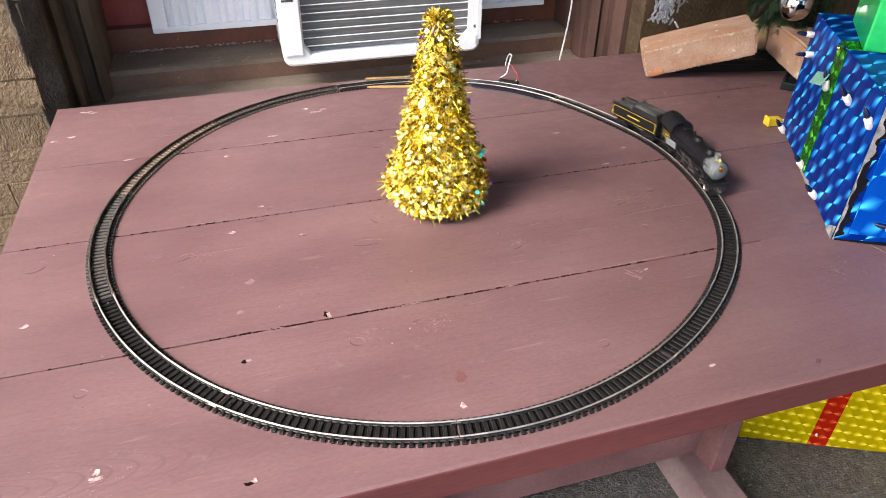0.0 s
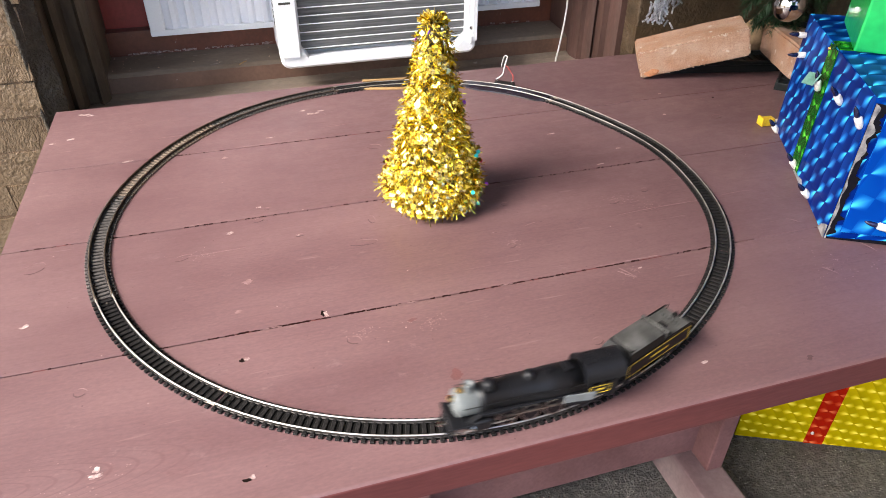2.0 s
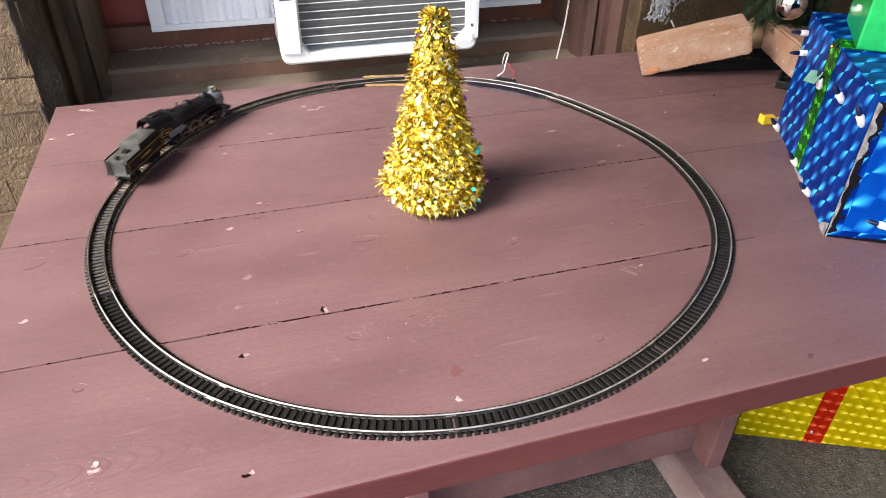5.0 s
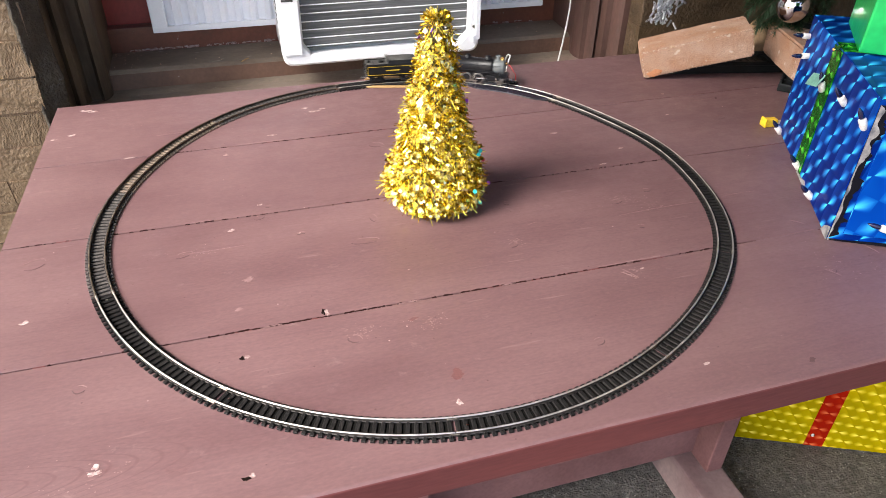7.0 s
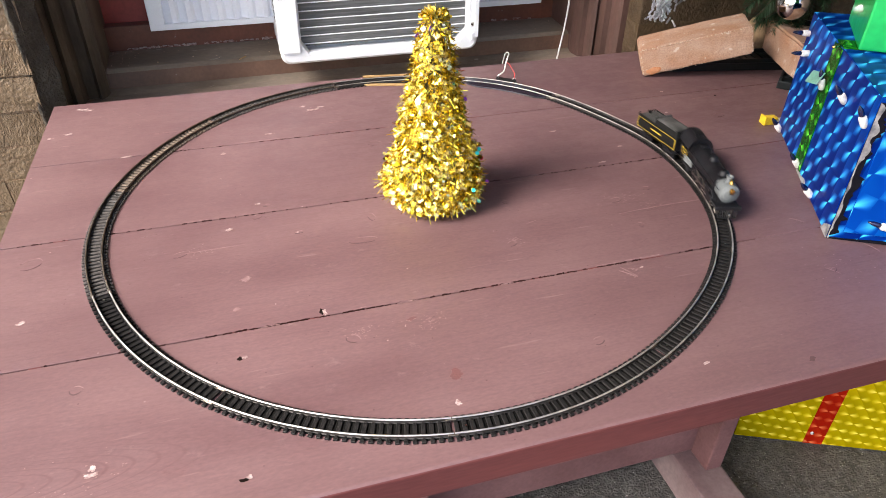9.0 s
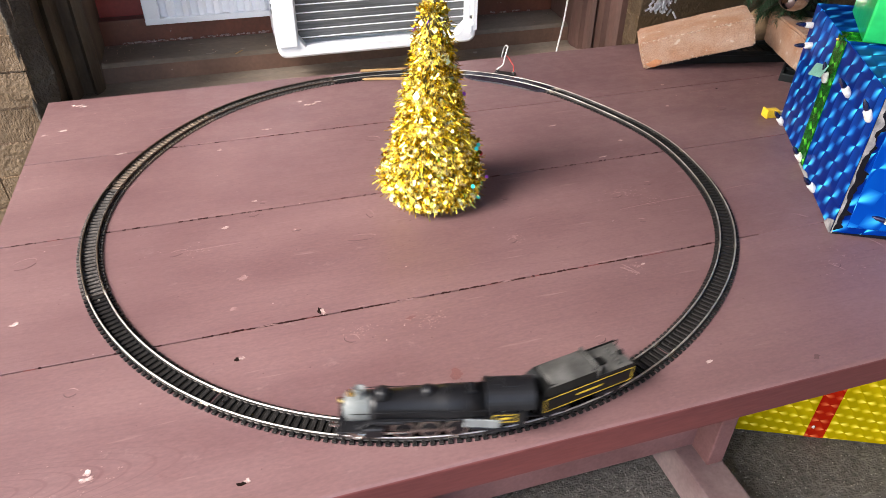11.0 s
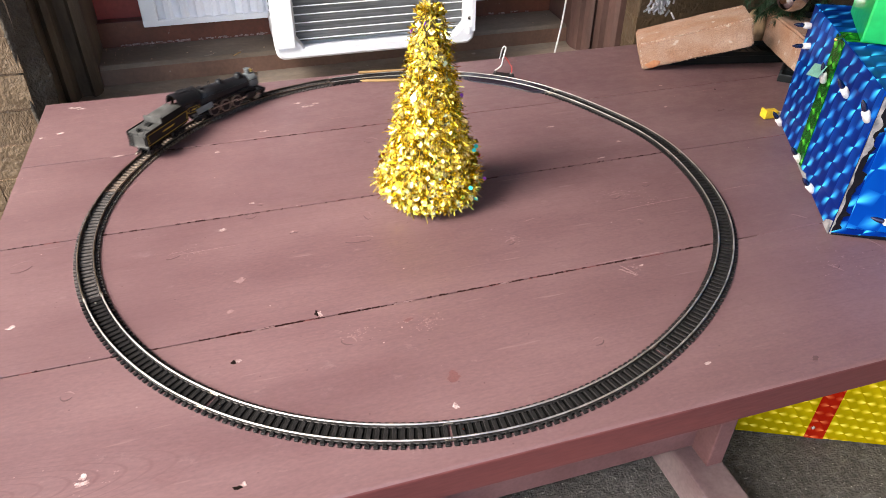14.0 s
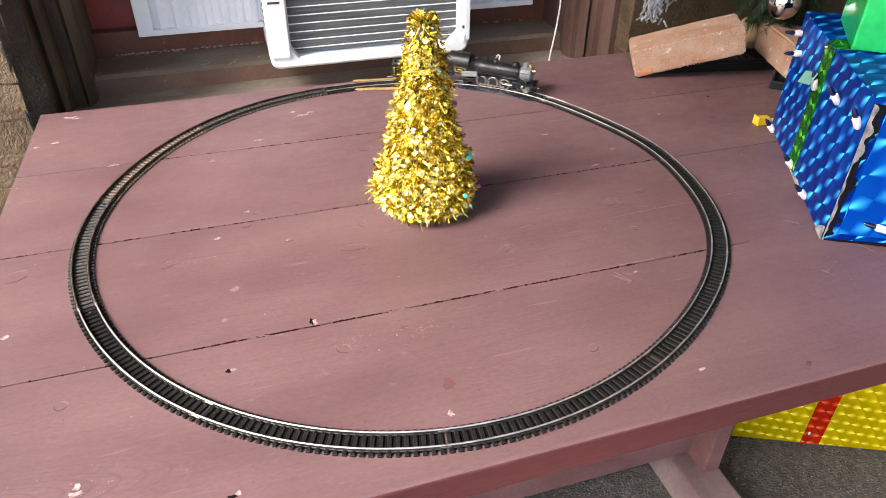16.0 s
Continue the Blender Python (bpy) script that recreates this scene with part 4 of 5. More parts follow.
        part("crosshead_guide", block((0.020, 0.0010, 0.0010), (0.030, s * 0.0142, 0.0134)), M_STEEL, e)
        part("ash_pan", block((0.029, 0.0016, 0.0090), (-0.0380, s * 0.0148, 0.0200), 0.0006, 1, (0, -7, 0)), M_ASHPAN, e, "pale grey firebox side")
        part("trailing_frame", block((0.030, 0.0030, 0.0030), (-0.044, s * 0.0110, 0.0090), 0.0006, 1, (0, -6, 0)), M_LOCO, e)
        part("brake_hanger", block((0.0016, 0.0016, 0.0080), (-0.030, s * 0.0098, 0.0080)), M_LOCO, e)
    # chassis, pilot, buffer beam, coupling
    part("frame", block((0.108, 0.0126, 0.0170), (0.004, 0, 0.0135), 0.001), M_LOCO, e)
    part("firebox", block((0.034, 0.0240, 0.0170), (-0.036, 0, 0.0240), 0.003), M_LOCO, e)
    part("smokebox_saddle", prism([(-0.0125, 0.009), (0.0125, 0.009), (0.0085, 0.022), (-0.0085, 0.022)], "x", 0.046, 0.062), M_LOCO, e)
    part("pilot_deck", block((0.022, 0.0300, 0.0016), (0.0640, 0, 0.0150), 0.0004, 1), M_LOCO, e)
    part("buffer_beam", block((0.0040, 0.0320, 0.0056), (0.0735, 0, 0.0140), 0.0006, 1), M_LOCO, e)
    bm = bmesh.new()
    for k in range(9):
        y = -0.012 + 0.003 * k
        tube([(0.0745, y, 0.0115), (0.0755 + 0.0030 * (1 - abs(y) / 0.013), y * 0.9, 0.0030)], 0.0007, 6, bm)
    block((0.003, 0.021, 0.0010), (0.0765, 0, 0.0030), bm=bm)
    part("pilot", bm, M_LOCO, e)
    part("coupler", block((0.0070, 0.0036, 0.0030), (0.0790, 0, 0.0085), 0.0008), M_STEEL, e, "steel coupler")
    # cab
    cw = 0.0146

    def vault(r, n=18):
        """An arch about the boiler's line, from one eave over the crown to the other."""
        return [(-r * math.cos(math.pi * k / n), 0.0345 + r * math.sin(math.pi * k / n)) for k in range(n + 1)]

    part("cab_front", prism([(-cw, 0.0170)] + vault(cw) + [(cw, 0.0170)], "x", -0.0440, -0.0425), M_LOCO, e)
    for s in (-1, 1):
        bm = bmesh.new()
        y = s * (cw - 0.0007)
        block((0.030, 0.0013, 0.0130), (-0.0575, y, 0.0235), bm=bm)
        for x in (-0.0450, -0.0570, -0.0705):
            block((0.0040, 0.0013, 0.0070), (x, y, 0.0325), bm=bm)
        part("cab_side", bm, M_LOCO, e)
        text_bar(e, "cab_lettering", 0.0075, 0.0018, -0.0560, s * (cw + 0.0001), 0.0245)
        lining(e, -0.0650, -0.0470, 0.0205, 0.0285, s * (cw + 0.0001), 0.0004)
        part("cab_step", block((0.0050, 0.0024, 0.0045), (-0.0690, s * 0.0125, 0.0142), 0.0004, 1), M_LOCO, e)
    roof = vault(cw + 0.0012) + vault(cw)[::-1]
    part("cab_roof", prism(roof, "x", -0.0790, -0.0420), M_LOCO, e)
    part("roof_rim", prism(vault(cw + 0.0019) + vault(cw + 0.0008)[::-1], "x", -0.0430, -0.0405), M_LOCO, e)
    part("roof_hatch", block((0.013, 0.011, 0.0012), (-0.0610, 0, 0.0504), 0.0004, 1), M_LOCO, e)
    bm = bmesh.new()
    for k in range(4):
        block((0.0080, 0.0009, 0.0009), (-0.0500, -0.006 + 0.004 * k, 0.0501 - 0.00012 * (2 * k - 3) ** 2), bm=bm)
    part("roof_ribs", bm, M_LOCO, e)
    part("drawbar", block((0.014, 0.0030, 0.0014), (-0.0800, 0, 0.0105)), M_LOCO, e)
    # wheels
    small_wheels(e, 0.0620, 0.0052, M_TYRE, "leading_wheels")
    small_wheels(e, -0.0470, 0.0056, M_LOCO, "trailing_wheels")
    mesh = None
    drivers = []
    for x in (0.0240, 0.0030, -0.0180):
        if mesh is None:
            w = part("driving_wheels", driver_wheel_mesh(), [M_TYRE, M_LOCO], e, "bright spoked driving wheels")
            mesh = w.data
        else:
            w = new("driving_wheels", mesh)
            w.parent = e
            tagged(w, "bright spoked driving wheels")
        drivers.append((w, x))
    rods = []
    for s in (-1, 1):
        bm = block((0.046, 0.0009, 0.0017), (0, 0, 0))
        for x in (-0.021, 0, 0.021):
            rod(0.0018, 0.0014, (x, 0, 0), (90, 0, 0), seg=12, bm=bm)
        rods.append((part("side_rod", bm, M_TYRE, e, "bright steel coupling rod"), s))
    return e, drivers, rods


def tender():
    t = thing("tender", "black model locomotive tender with yellow lining and grey coal", "model train")
    w, z0, z1 = 0.0160, 0.0150, 0.0330
    L = 0.0455
    part("tank", block((2 * L, 2 * w - 0.0010, z1 - z0 - 0.001), (0, 0, (z0 + z1) / 2), 0.0006, 1), M_TENDER, t)
    # raised coal bunker in the forward half, with sloping sides
    bm = bmesh.new()
    lo = [(-0.008, -w + 0.0006, z1), (L, -w + 0.0006, z1), (L, w - 0.0006, z1), (-0.008, w - 0.0006, z1)]
    hi = [(-0.008, -w + 0.0036, z1 + 0.0085), (L - 0.006, -w + 0.0036, z1 + 0.0085), (L - 0.006, w - 0.0036, z1 + 0.0085), (-0.008, w - 0.0036, z1 + 0.0085)]
    a = [bm.verts.new(p) for p in lo]
    b = [bm.verts.new(p) for p in hi]
    for i in range(4):
        bm.faces.new((a[i], a[(i + 1) % 4], b[(i + 1) % 4], b[i]))
    bm.faces.new(b)
    bm.faces.new(a[::-1])
    bmesh.ops.bevel(bm, geom=[e for e in bm.edges], offset=0.0007, segments=2, affect="EDGES")
    part("bunker", bm, M_TENDER, t)
    bm = bmesh.new()
    bmesh.ops.create_grid(bm, x_segments=26, y_segments=16, size=0.5, matrix=pose(0.0150, 0, z1 + 0.0080) @ Matrix.Diagonal((0.047, 0.0262, 1, 1)))
    for v in bm.verts:
        u, q = (v.co.x - 0.0150) / 0.0235, v.co.y / 0.0131
        v.co.z += 0.0026 * max(0, 1 - u ** 6) * max(0, 1 - q ** 4) + 0.0003 * noise.noise(v.co * 900) - 0.0003
    part("coal_load", bm, M_DUST, t, "dusty grey moulded coal load", smooth=True)
    part("bunker_bulkhead", block((0.0020, 2 * w - 0.0030, 0.0100), (-0.0085, 0, z1 + 0.0052), 0.0008), M_DUST, t)
    part("deck", block((0.0350, 2 * w - 0.0030, 0.0014), (-0.0270, 0, z1 + 0.0004), 0.0004, 1), M_DUST, t, "dusty grey rear deck")
    for s in (-1, 1):
        part("coaming", block((0.0370, 0.0010, 0.0030), (-0.0270, s * (w - 0.0010), z1 + 0.0010), 0.0003, 1), M_TENDER, t)
        lining(t, -L + 0.0022, L - 0.0022, z0 + 0.0022, z1 - 0.0018, s * (w - 0.0004), 0.00055)
        text_bar(t, "side_lettering", 0.0240, 0.0018, 0, s * (w - 0.0003), (z0 + z1) / 2 + 0.0004)
        part("frame_side", block((2 * L - 0.006, 0.0014, 0.0022), (0, s * 0.0130, z0 - 0.0008), 0.0003, 1), M_TENDER, t)
        part("rear_grab_iron", tube([(-L - 0.0010, s * 0.0130, 0.0180), (-L - 0.0018, s * 0.0130, 0.0200), (-L - 0.0018, s * 0.0130, 0.0360), (-L + 0.002, s * 0.0130, 0.0368)], 0.0005, 6), M_TENDER, t)
        for x in (-0.0270, 0.0270):
            bm = block((0.0230, 0.0018, 0.0030), (x, s * 0.0112, 0.0070), 0.0006, 1)
            for q in (-0.0075, 0.0075):
                block((0.0050, 0.0024, 0.0052), (x + q, s * 0.0114, 0.0062), 0.0008, 1, bm=bm)
            block((0.0050, 0.0022, 0.0060), (x, s * 0.0112, 0.0080), 0.0006, 1, bm=bm)
            part("bogie_frame", bm, M_LOCO, t)
    for x in (-0.0345, -0.0195, 0.0195, 0.0345):
        small_wheels(t, x, 0.0052, M_LOCO, "wheelset")
    part("underframe", block((2 * L - 0.004, 0.0200, 0.0030), (0, 0, z0 - 0.0012), 0.0004, 1), M_LOCO, t)
    part("rear_plate", block((0.0016, 2 * w, 0.0036), (-L - 0.0004, 0, z0 + 0.0006), 0.0004, 1), M_DUST, t)
    part("rear_panel", block((0.0010, 2 * w - 0.0060, z1 - z0 - 0.004), (-L - 0.0003, 0, (z0 + z1) / 2), 0.0003, 1), M_DUST, t, "dusty grey rear panel")
    bm = bmesh.new()
    for y in (0.0075, 0.0125):
        block((0.0007, 0.0007, 0.0210), (-L - 0.0022, y, 0.0250), bm=bm)
    for k in range(6):
        block((0.0007, 0.0050, 0.0007), (-L - 0.0022, 0.0100, 0.0165 + 0.0034 * k), bm=bm)
    part("ladder", bm, M_TENDER, t)
    part("water_hatch", block((0.0090, 0.0080, 0.0026), (-0.0180, 0.001, z1 + 0.0022), 0.0008), M_TENDER, t)
    bm = bmesh.new()
    for k in range(6):
        rod(0.0011, 0.0020, (-0.0330, -0.009 + 0.0036 * k, z1 + 0.0018), seg=8, bm=bm)
    part("deck_fittings", bm, M_DUST, t)
    part("rear_lamp", rod(0.0022, 0.0040, (-0.0400, 0, z1 + 0.0036), (0, 90, 0), seg=12), M_TENDER, t)
    part("coupler", block((0.0100, 0.0034, 0.0030), (-L - 0.0045, 0, 0.0085), 0.0008), M_STEEL, t, "steel coupler")
    part("drawbar", block((0.0100, 0.0030, 0.0014), (L + 0.0030, 0, 0.0120)), M_LOCO, t)
    return t


LOCO, DRIVERS, RODS = locomotive()
TENDER = tender()


# ---------------------------------------------------------------- tinsel tree
def tinsel_tree():
    t = thing("tinsel_tree", "small gold tinsel cone-shaped tree with a few coloured sequins", "ornament", pose(0.0205, -0.0200, 0))
    H = 0.238
    shape = ((0, .036), (.008, .049), (.020, .0595), (.030, .0605), (.058, .0515), (.090, .0412), (.120, .0330), (.148, .0268), (.176, .0205), (.202, .0180), (.227, .0120), (.260, .004))

    def girth(z):
        i = max(k for k in range(len(shape) - 1) if shape[k][0] <= z + 1e-9)
        (z0, r0), (z1, r1) = shape[i], shape[i + 1]
        return r0 + (r1 - r0) * (z - z0) / (z1 - z0)

    # core coloured dark olive to stand for the shade between the strips
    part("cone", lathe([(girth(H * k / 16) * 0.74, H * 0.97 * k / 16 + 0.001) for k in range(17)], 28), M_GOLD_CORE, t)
    rnd = random.Random(11)
    mats = [M_GOLD, M_GOLD_PALE]
    verts, faces, which = [], [], []

    def flake(p, d, up, length, width, k, curl):
        side = d.cross(up).normalized() * width / 2
        i = len(verts)
        nn = d.cross(side).normalized() * curl
        mid = p + d * length * 0.5 + nn
        end = p + d * length
        verts.extend([p - side, p + side, mid - side, mid + side, end - side, end + side])
        faces.extend([(i, i + 1, i + 3, i + 2), (i + 2, i + 3, i + 5, i + 4)])
        which.extend([k, k])

    def wound(a, z):
        """The garland winds round the cone in turns that stand out here and there."""
        return 1 + 0.055 * math.sin(2 * math.pi * (z / 0.030 + a / (2 * math.pi))) + 0.12 * noise.noise(Vector((2.2 * math.cos(a), 2.2 * math.sin(a), z * 45)))

    for n_ in range(15000):
        z = min(H * (1 - math.sqrt(rnd.random())), H * 0.985)
        a = rnd.uniform(0, 2 * math.pi)
        patch = noise.noise(Vector((3 * math.cos(a), 3 * math.sin(a), z * 70)))
        wide = rnd.random() < (0.42 if patch > 0.05 else 0.14)
        r = girth(z) * wound(a, z) * (rnd.uniform(0.90, 1.02) if wide else rnd.uniform(0.76, 1.0))
        out = Vector((math.cos(a), math.sin(a), 0))
        p = out * r + Vector((0, 0, z + rnd.uniform(0.0, 0.006)))
        d = (out * rnd.uniform(0.10, 0.9) + Vector((0, 0, rnd.uniform(-1.2, 0.0))) + Vector((rnd.gauss(0, .55), rnd.gauss(0, .55), rnd.gauss(0, .40)))).normalized()
        length = rnd.uniform(0.0045, 0.0085) if wide else rnd.uniform(0.006, 0.017)
        if p.z + d.z * length < 0.0008:
            d.z = abs(d.z) * 0.2
            d.normalize()
        spread = 0.42 if wide else 1.0
        up = out + Vector((0, 0, 0.75 if wide else 0.35)) + Vector((rnd.gauss(0, spread), rnd.gauss(0, spread), rnd.gauss(0, spread)))
        if d.cross(up).length < 0.05:
            up = Vector((0.3, 0.2, 1))
        flake(p, d, up, length, rnd.uniform(0.0030, 0.0066) if wide else rnd.uniform(0.0005, 0.0011), 1 if wide and rnd.random() < 0.55 else 0, rnd.uniform(-.001, .001))
    for n_ in range(260):
        a = rnd.uniform(0, 2 * math.pi)
        d = Vector((math.cos(a) * rnd.uniform(.2, 1.1), math.sin(a) * rnd.uniform(.2, 1.1), rnd.uniform(0.1, 1))).normalized()
        flake(Vector((0, 0, H - 0.012)) + d * 0.003, d, Vector((rnd.gauss(0, 1), rnd.gauss(0, 1), 0.4)), rnd.uniform(.008, .017), rnd.uniform(.0008, .0034), rnd.randint(0, 1), .0008)
    me = bpy.data.meshes.new("tinsel")
    me.from_pydata(verts, [], faces)
    for m in mats:
        me.materials.append(m)
    me.polygons.foreach_set("material_index", which)
    ob = new("tinsel", me)
    ob.parent = t
    tagged(ob, "shiny gold tinsel strips", kind="stuff")
    for ang, z, mat in ((20, 0.160, M_SEQUIN_R), (5, 0.130, M_SEQUIN_P), (12, 0.128, M_SEQUIN_R), (15, 0.095, M_SEQUIN_R), (-35, 0.075, M_SEQUIN_G), (-22, 0.074, M_SEQUIN_G), (0, 0.050, M_SEQUIN_R),
                        (-10, 0.022, M_SEQUIN_P), (-40, 0.012, M_SEQUIN_G), (-60, 0.040, M_SEQUIN_G), (200, 0.215, M_SEQUIN_P), (-120, 0.225, M_SEQUIN_P)):
        a = radians(ang)
        r = girth(z) + 0.009
        part("sequin", rod(0.0027, 0.0005, (r * math.cos(a), r * math.sin(a), z), (60, 40, ang), seg=8), mat, t, "coloured foil sequin")


tinsel_tree()


# ---------------------------------------------------------------- presents
def bulb(parent, at, turn):
    s = part("light_socket", lathe([(0.0030, -0.009), (0.0042, -0.007), (0.0044, 0.004), (0.0034, 0.0055)], 12, pose(*at, *turn)), M_BULB_WHITE, parent, "white socket of a fairy light", smooth=True)
    part("light_bulb", lathe([(0.0026, 0.0056), (0.0032, 0.0075), (0.0028, 0.0140), (0.0012, 0.0185), (0.0004, 0.0200)], 12, pose(*at, *turn)), M_BULB_BLUE, s, "dark blue glass bulb", smooth=True)


BOX_TURN = 61.0


def blue_present():
    """Local x runs along the long side, y to the far side from the loop's view (negative y is outward to the front)."""
    t = thing("blue_present", "box wrapped in torn blue prismatic foil with fairy lights", "gift box", pose(0.447, -0.231, 0, 0, 0, BOX_TURN))
    L, W, Hh = 0.318, 0.27, 0.176
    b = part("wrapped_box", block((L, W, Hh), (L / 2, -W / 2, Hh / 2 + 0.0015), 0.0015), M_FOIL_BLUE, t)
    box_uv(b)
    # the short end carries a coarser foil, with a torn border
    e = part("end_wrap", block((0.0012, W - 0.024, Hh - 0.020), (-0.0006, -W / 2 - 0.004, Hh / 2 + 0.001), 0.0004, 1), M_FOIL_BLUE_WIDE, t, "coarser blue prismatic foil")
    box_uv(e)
    rnd = random.Random(3)
    out = [(-0.001, 0.004)]
    for k in range(90):
        z = 0.010 + 0.160 * k / 89
        tear = noise.noise(Vector((z * 55, 1.7, 0))) + 0.5 * noise.noise(Vector((z * 190, 4.1, 0)))
        out.append((-0.008 - 0.016 * max(0.0, tear + 0.18) - 0.0012 * rnd.random(), z))
    out += [(-0.001, 0.172)]
    part("torn_border", prism(out, "x", -0.0020, -0.0004), M_TORN_BLACK, t, "torn black edge of the wrapping")
    out = [(-0.001, 0.0015)]
    for k in range(60):
        z = 0.002 + 0.168 * k / 59
        bare = 0.4 + noise.noise(Vector((z * 60, 8.3, 0))) + 0.4 * noise.noise(Vector((z * 210, 3.3, 0)))
        out.append((-0.0015 - 0.008 * max(0.0, bare) * (1 if z > 0.10 or z < 0.02 else 0.35), z))
    out += [(-0.001, 0.172)]
    part("torn_card", prism(out, "x", -0.0032, -0.0018), M_CARD, t, "bare grey card along the torn edge")
    part("bottom_tear", prism([(-0.001, 0.001), (-0.05, 0.004), (-0.11, 0.007), (-0.2, 0.003), (-0.26, 0.008), (-0.26, 0.001)], "x", -0.0020, -0.0004), M_TORN_BLACK, t)
    part("corner_tear", prism([(-0.002, 0.0015), (0.022, 0.0015), (0.016, 0.010), (0.006, 0.016), (-0.002, 0.019)], "y", 0.0003, 0.0014), M_CARD, t, "bare card corner")
    part("side_tear", prism([(0.110, 0.0015), (0.172, 0.0015), (0.165, 0.008), (0.148, 0.005), (0.130, 0.009)], "y", 0.0003, 0.0012), M_CARD, t)
    r = part("side_ribbon", block((0.034, 0.0014, Hh - 0.006), (0.172, 0.0009, Hh / 2 + 0.003), 0.0003, 1), M_FOIL_GREEN, t, "green prismatic ribbon")
    box_uv(r)
    r = part("top_ribbon", block((0.034, W, 0.0014), (0.172, -W / 2, Hh + 0.0022), 0.0003, 1), M_FOIL_GREEN, t, "green prismatic ribbon")
    box_uv(r)
    for u, z, rx in ((0.305, 0.150, -85), (0.281, 0.129, -90), (0.090, 0.140, -40), (0.010, 0.146, -30), (0.297, 0.008, -40), (0.167, 0.014, -40), (0.087, 0.012, -45)):
        bulb(t, (u, 0.0050, z), (rx, 0, 12))
    bulb(t, (-0.0050, -0.056, 0.026), (-80, 0, -8))
    bulb(t, (0.168, 0.0075, 0.128), (-20, 0, 20))
    part("tape_tag", block((0.032, 0.0012, 0.017), (0.176, 0.0150, 0.132), 0.0004, 1, (30, 14, 10)), M_TAG, t, "pale teal tape tag")
    part("wire_clip", block((0.032, 0.004, 0.003), (0.165, 0.004, Hh + 0.0035), 0.001, turn=(0, 0, -35)), M_BRASS, t, "orange wire clip")


def green_present():
    t = thing("green_present", "shiny bright green wrapped box on the blue present", "gift box", pose(0.530, -0.108, 0.1796, 0, 0, -38))
    part("wrapped_box", block((0.14, 0.13, 0.15), (0.07, 0.065, 0.075), 0.003), M_GREEN_PLAIN, t)


def yellow_present():
    t = thing("yellow_present", "box wrapped in yellow prismatic foil with red ribbon, on the ground", "gift box", pose(0.738, 0.030, GROUND + 0.003, 0, 0, -24.3))
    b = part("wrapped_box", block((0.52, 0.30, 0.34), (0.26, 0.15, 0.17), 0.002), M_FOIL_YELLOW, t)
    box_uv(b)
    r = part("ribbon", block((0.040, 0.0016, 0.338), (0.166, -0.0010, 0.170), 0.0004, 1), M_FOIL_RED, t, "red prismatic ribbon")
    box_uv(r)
    part("push_pin", lathe([(0.0048, 0), (0.0045, 0.001), (0.003, 0.0026), (0.0005, 0.0032)], 14, pose(0.156, -0.0018, 0.035, 90)), M_STEEL, t, "steel pin", smooth=True)


blue_present()
green_present()
yellow_present()

clip = thing("yellow_clip", "yellow plastic clip lying beside the blue present", "clip", pose(0.594, 0.060, 0.0005, 0, 0, -8))
part("clip_body", block((0.020, 0.013, 0.012), (0, 0, 0.0062), 0.0015), M_CLIP_YELLOW, clip)
part("clip_lip", block((0.003, 0.015, 0.014), (-0.0105, 0, 0.0072), 0.0008), M_CLIP_YELLOW, clip)
part("clip_plug", rod(0.0032, 0.012, (0.015, -0.001, 0.006), (0, 90, 0), seg=12), M_BULB_WHITE, clip, "white plug end")


# ---------------------------------------------------------------- bricks, tree stand and fir
def loose_brick(m, label, raw):
    t = thing("loose_brick", label, "brick", m, group="bricks weighing down the tree stand")
    bm = bmesh.new()
    bmesh.ops.create_cube(bm, size=1, matrix=Matrix.Diagonal((0.200, 0.090, 0.057, 1)))
    bmesh.ops.bevel(bm, geom=bm.edges[:], offset=0.0035, segments=2, affect="EDGES")
    bmesh.ops.subdivide_edges(bm, edges=bm.edges[:], cuts=7, use_grid_fill=True)
    roughen(bm, 0.0016, 24)
    roughen(bm, 0.0008, 160)
    part("brick_body", bm, M_BRICK, t)
    rnd = random.Random(17)
    bm = bmesh.new()
    for _ in range(150):
        x = rnd.uniform(-0.097, 0.097)
        at = rnd.choice(((x, -0.0435, 0.0270), (x, -0.0440, 0.0265), (x, -0.0435, -0.0270), (rnd.choice((-0.098, 0.098)), -0.0435, rnd.uniform(-.025, .026))))
        block((rnd.uniform(.0008, .0030), rnd.uniform(.0006, .0016), rnd.uniform(.0006, .0014)), [q + rnd.gauss(0, .0005) for q in at], turn=[rnd.uniform(0, 90) for _ in range(3)], bm=bm)
    part("crumbling_edge", bm, M_CRUMB, t, "pale crumbling edge")
    if raw:
        bm = bmesh.new()
        bmesh.ops.create_icosphere(bm, subdivisions=3, radius=1, matrix=pose(-0.082, -0.0438, -0.0195) @ Matrix.Diagonal((0.0165, 0.0022, 0.0080, 1)))
        roughen(bm, 0.0018, 90, 3)
        part("broken_corner", bm, M_BRICK_RAW, t, "raw orange broken corner")


loose_brick(pose(0.5925, 0.2845, 0.0535, 2.6, -16.9, -25.3) @ Matrix.Diagonal((0.937, 0.79, 0.876, 1)), "worn salmon-red brick with a chipped corner, tilted on the stand", True)
loose_brick(pose(0.771, 0.203, 0.055, 0, 3, 68), "salmon-red brick leaning on the black tree stand", False)


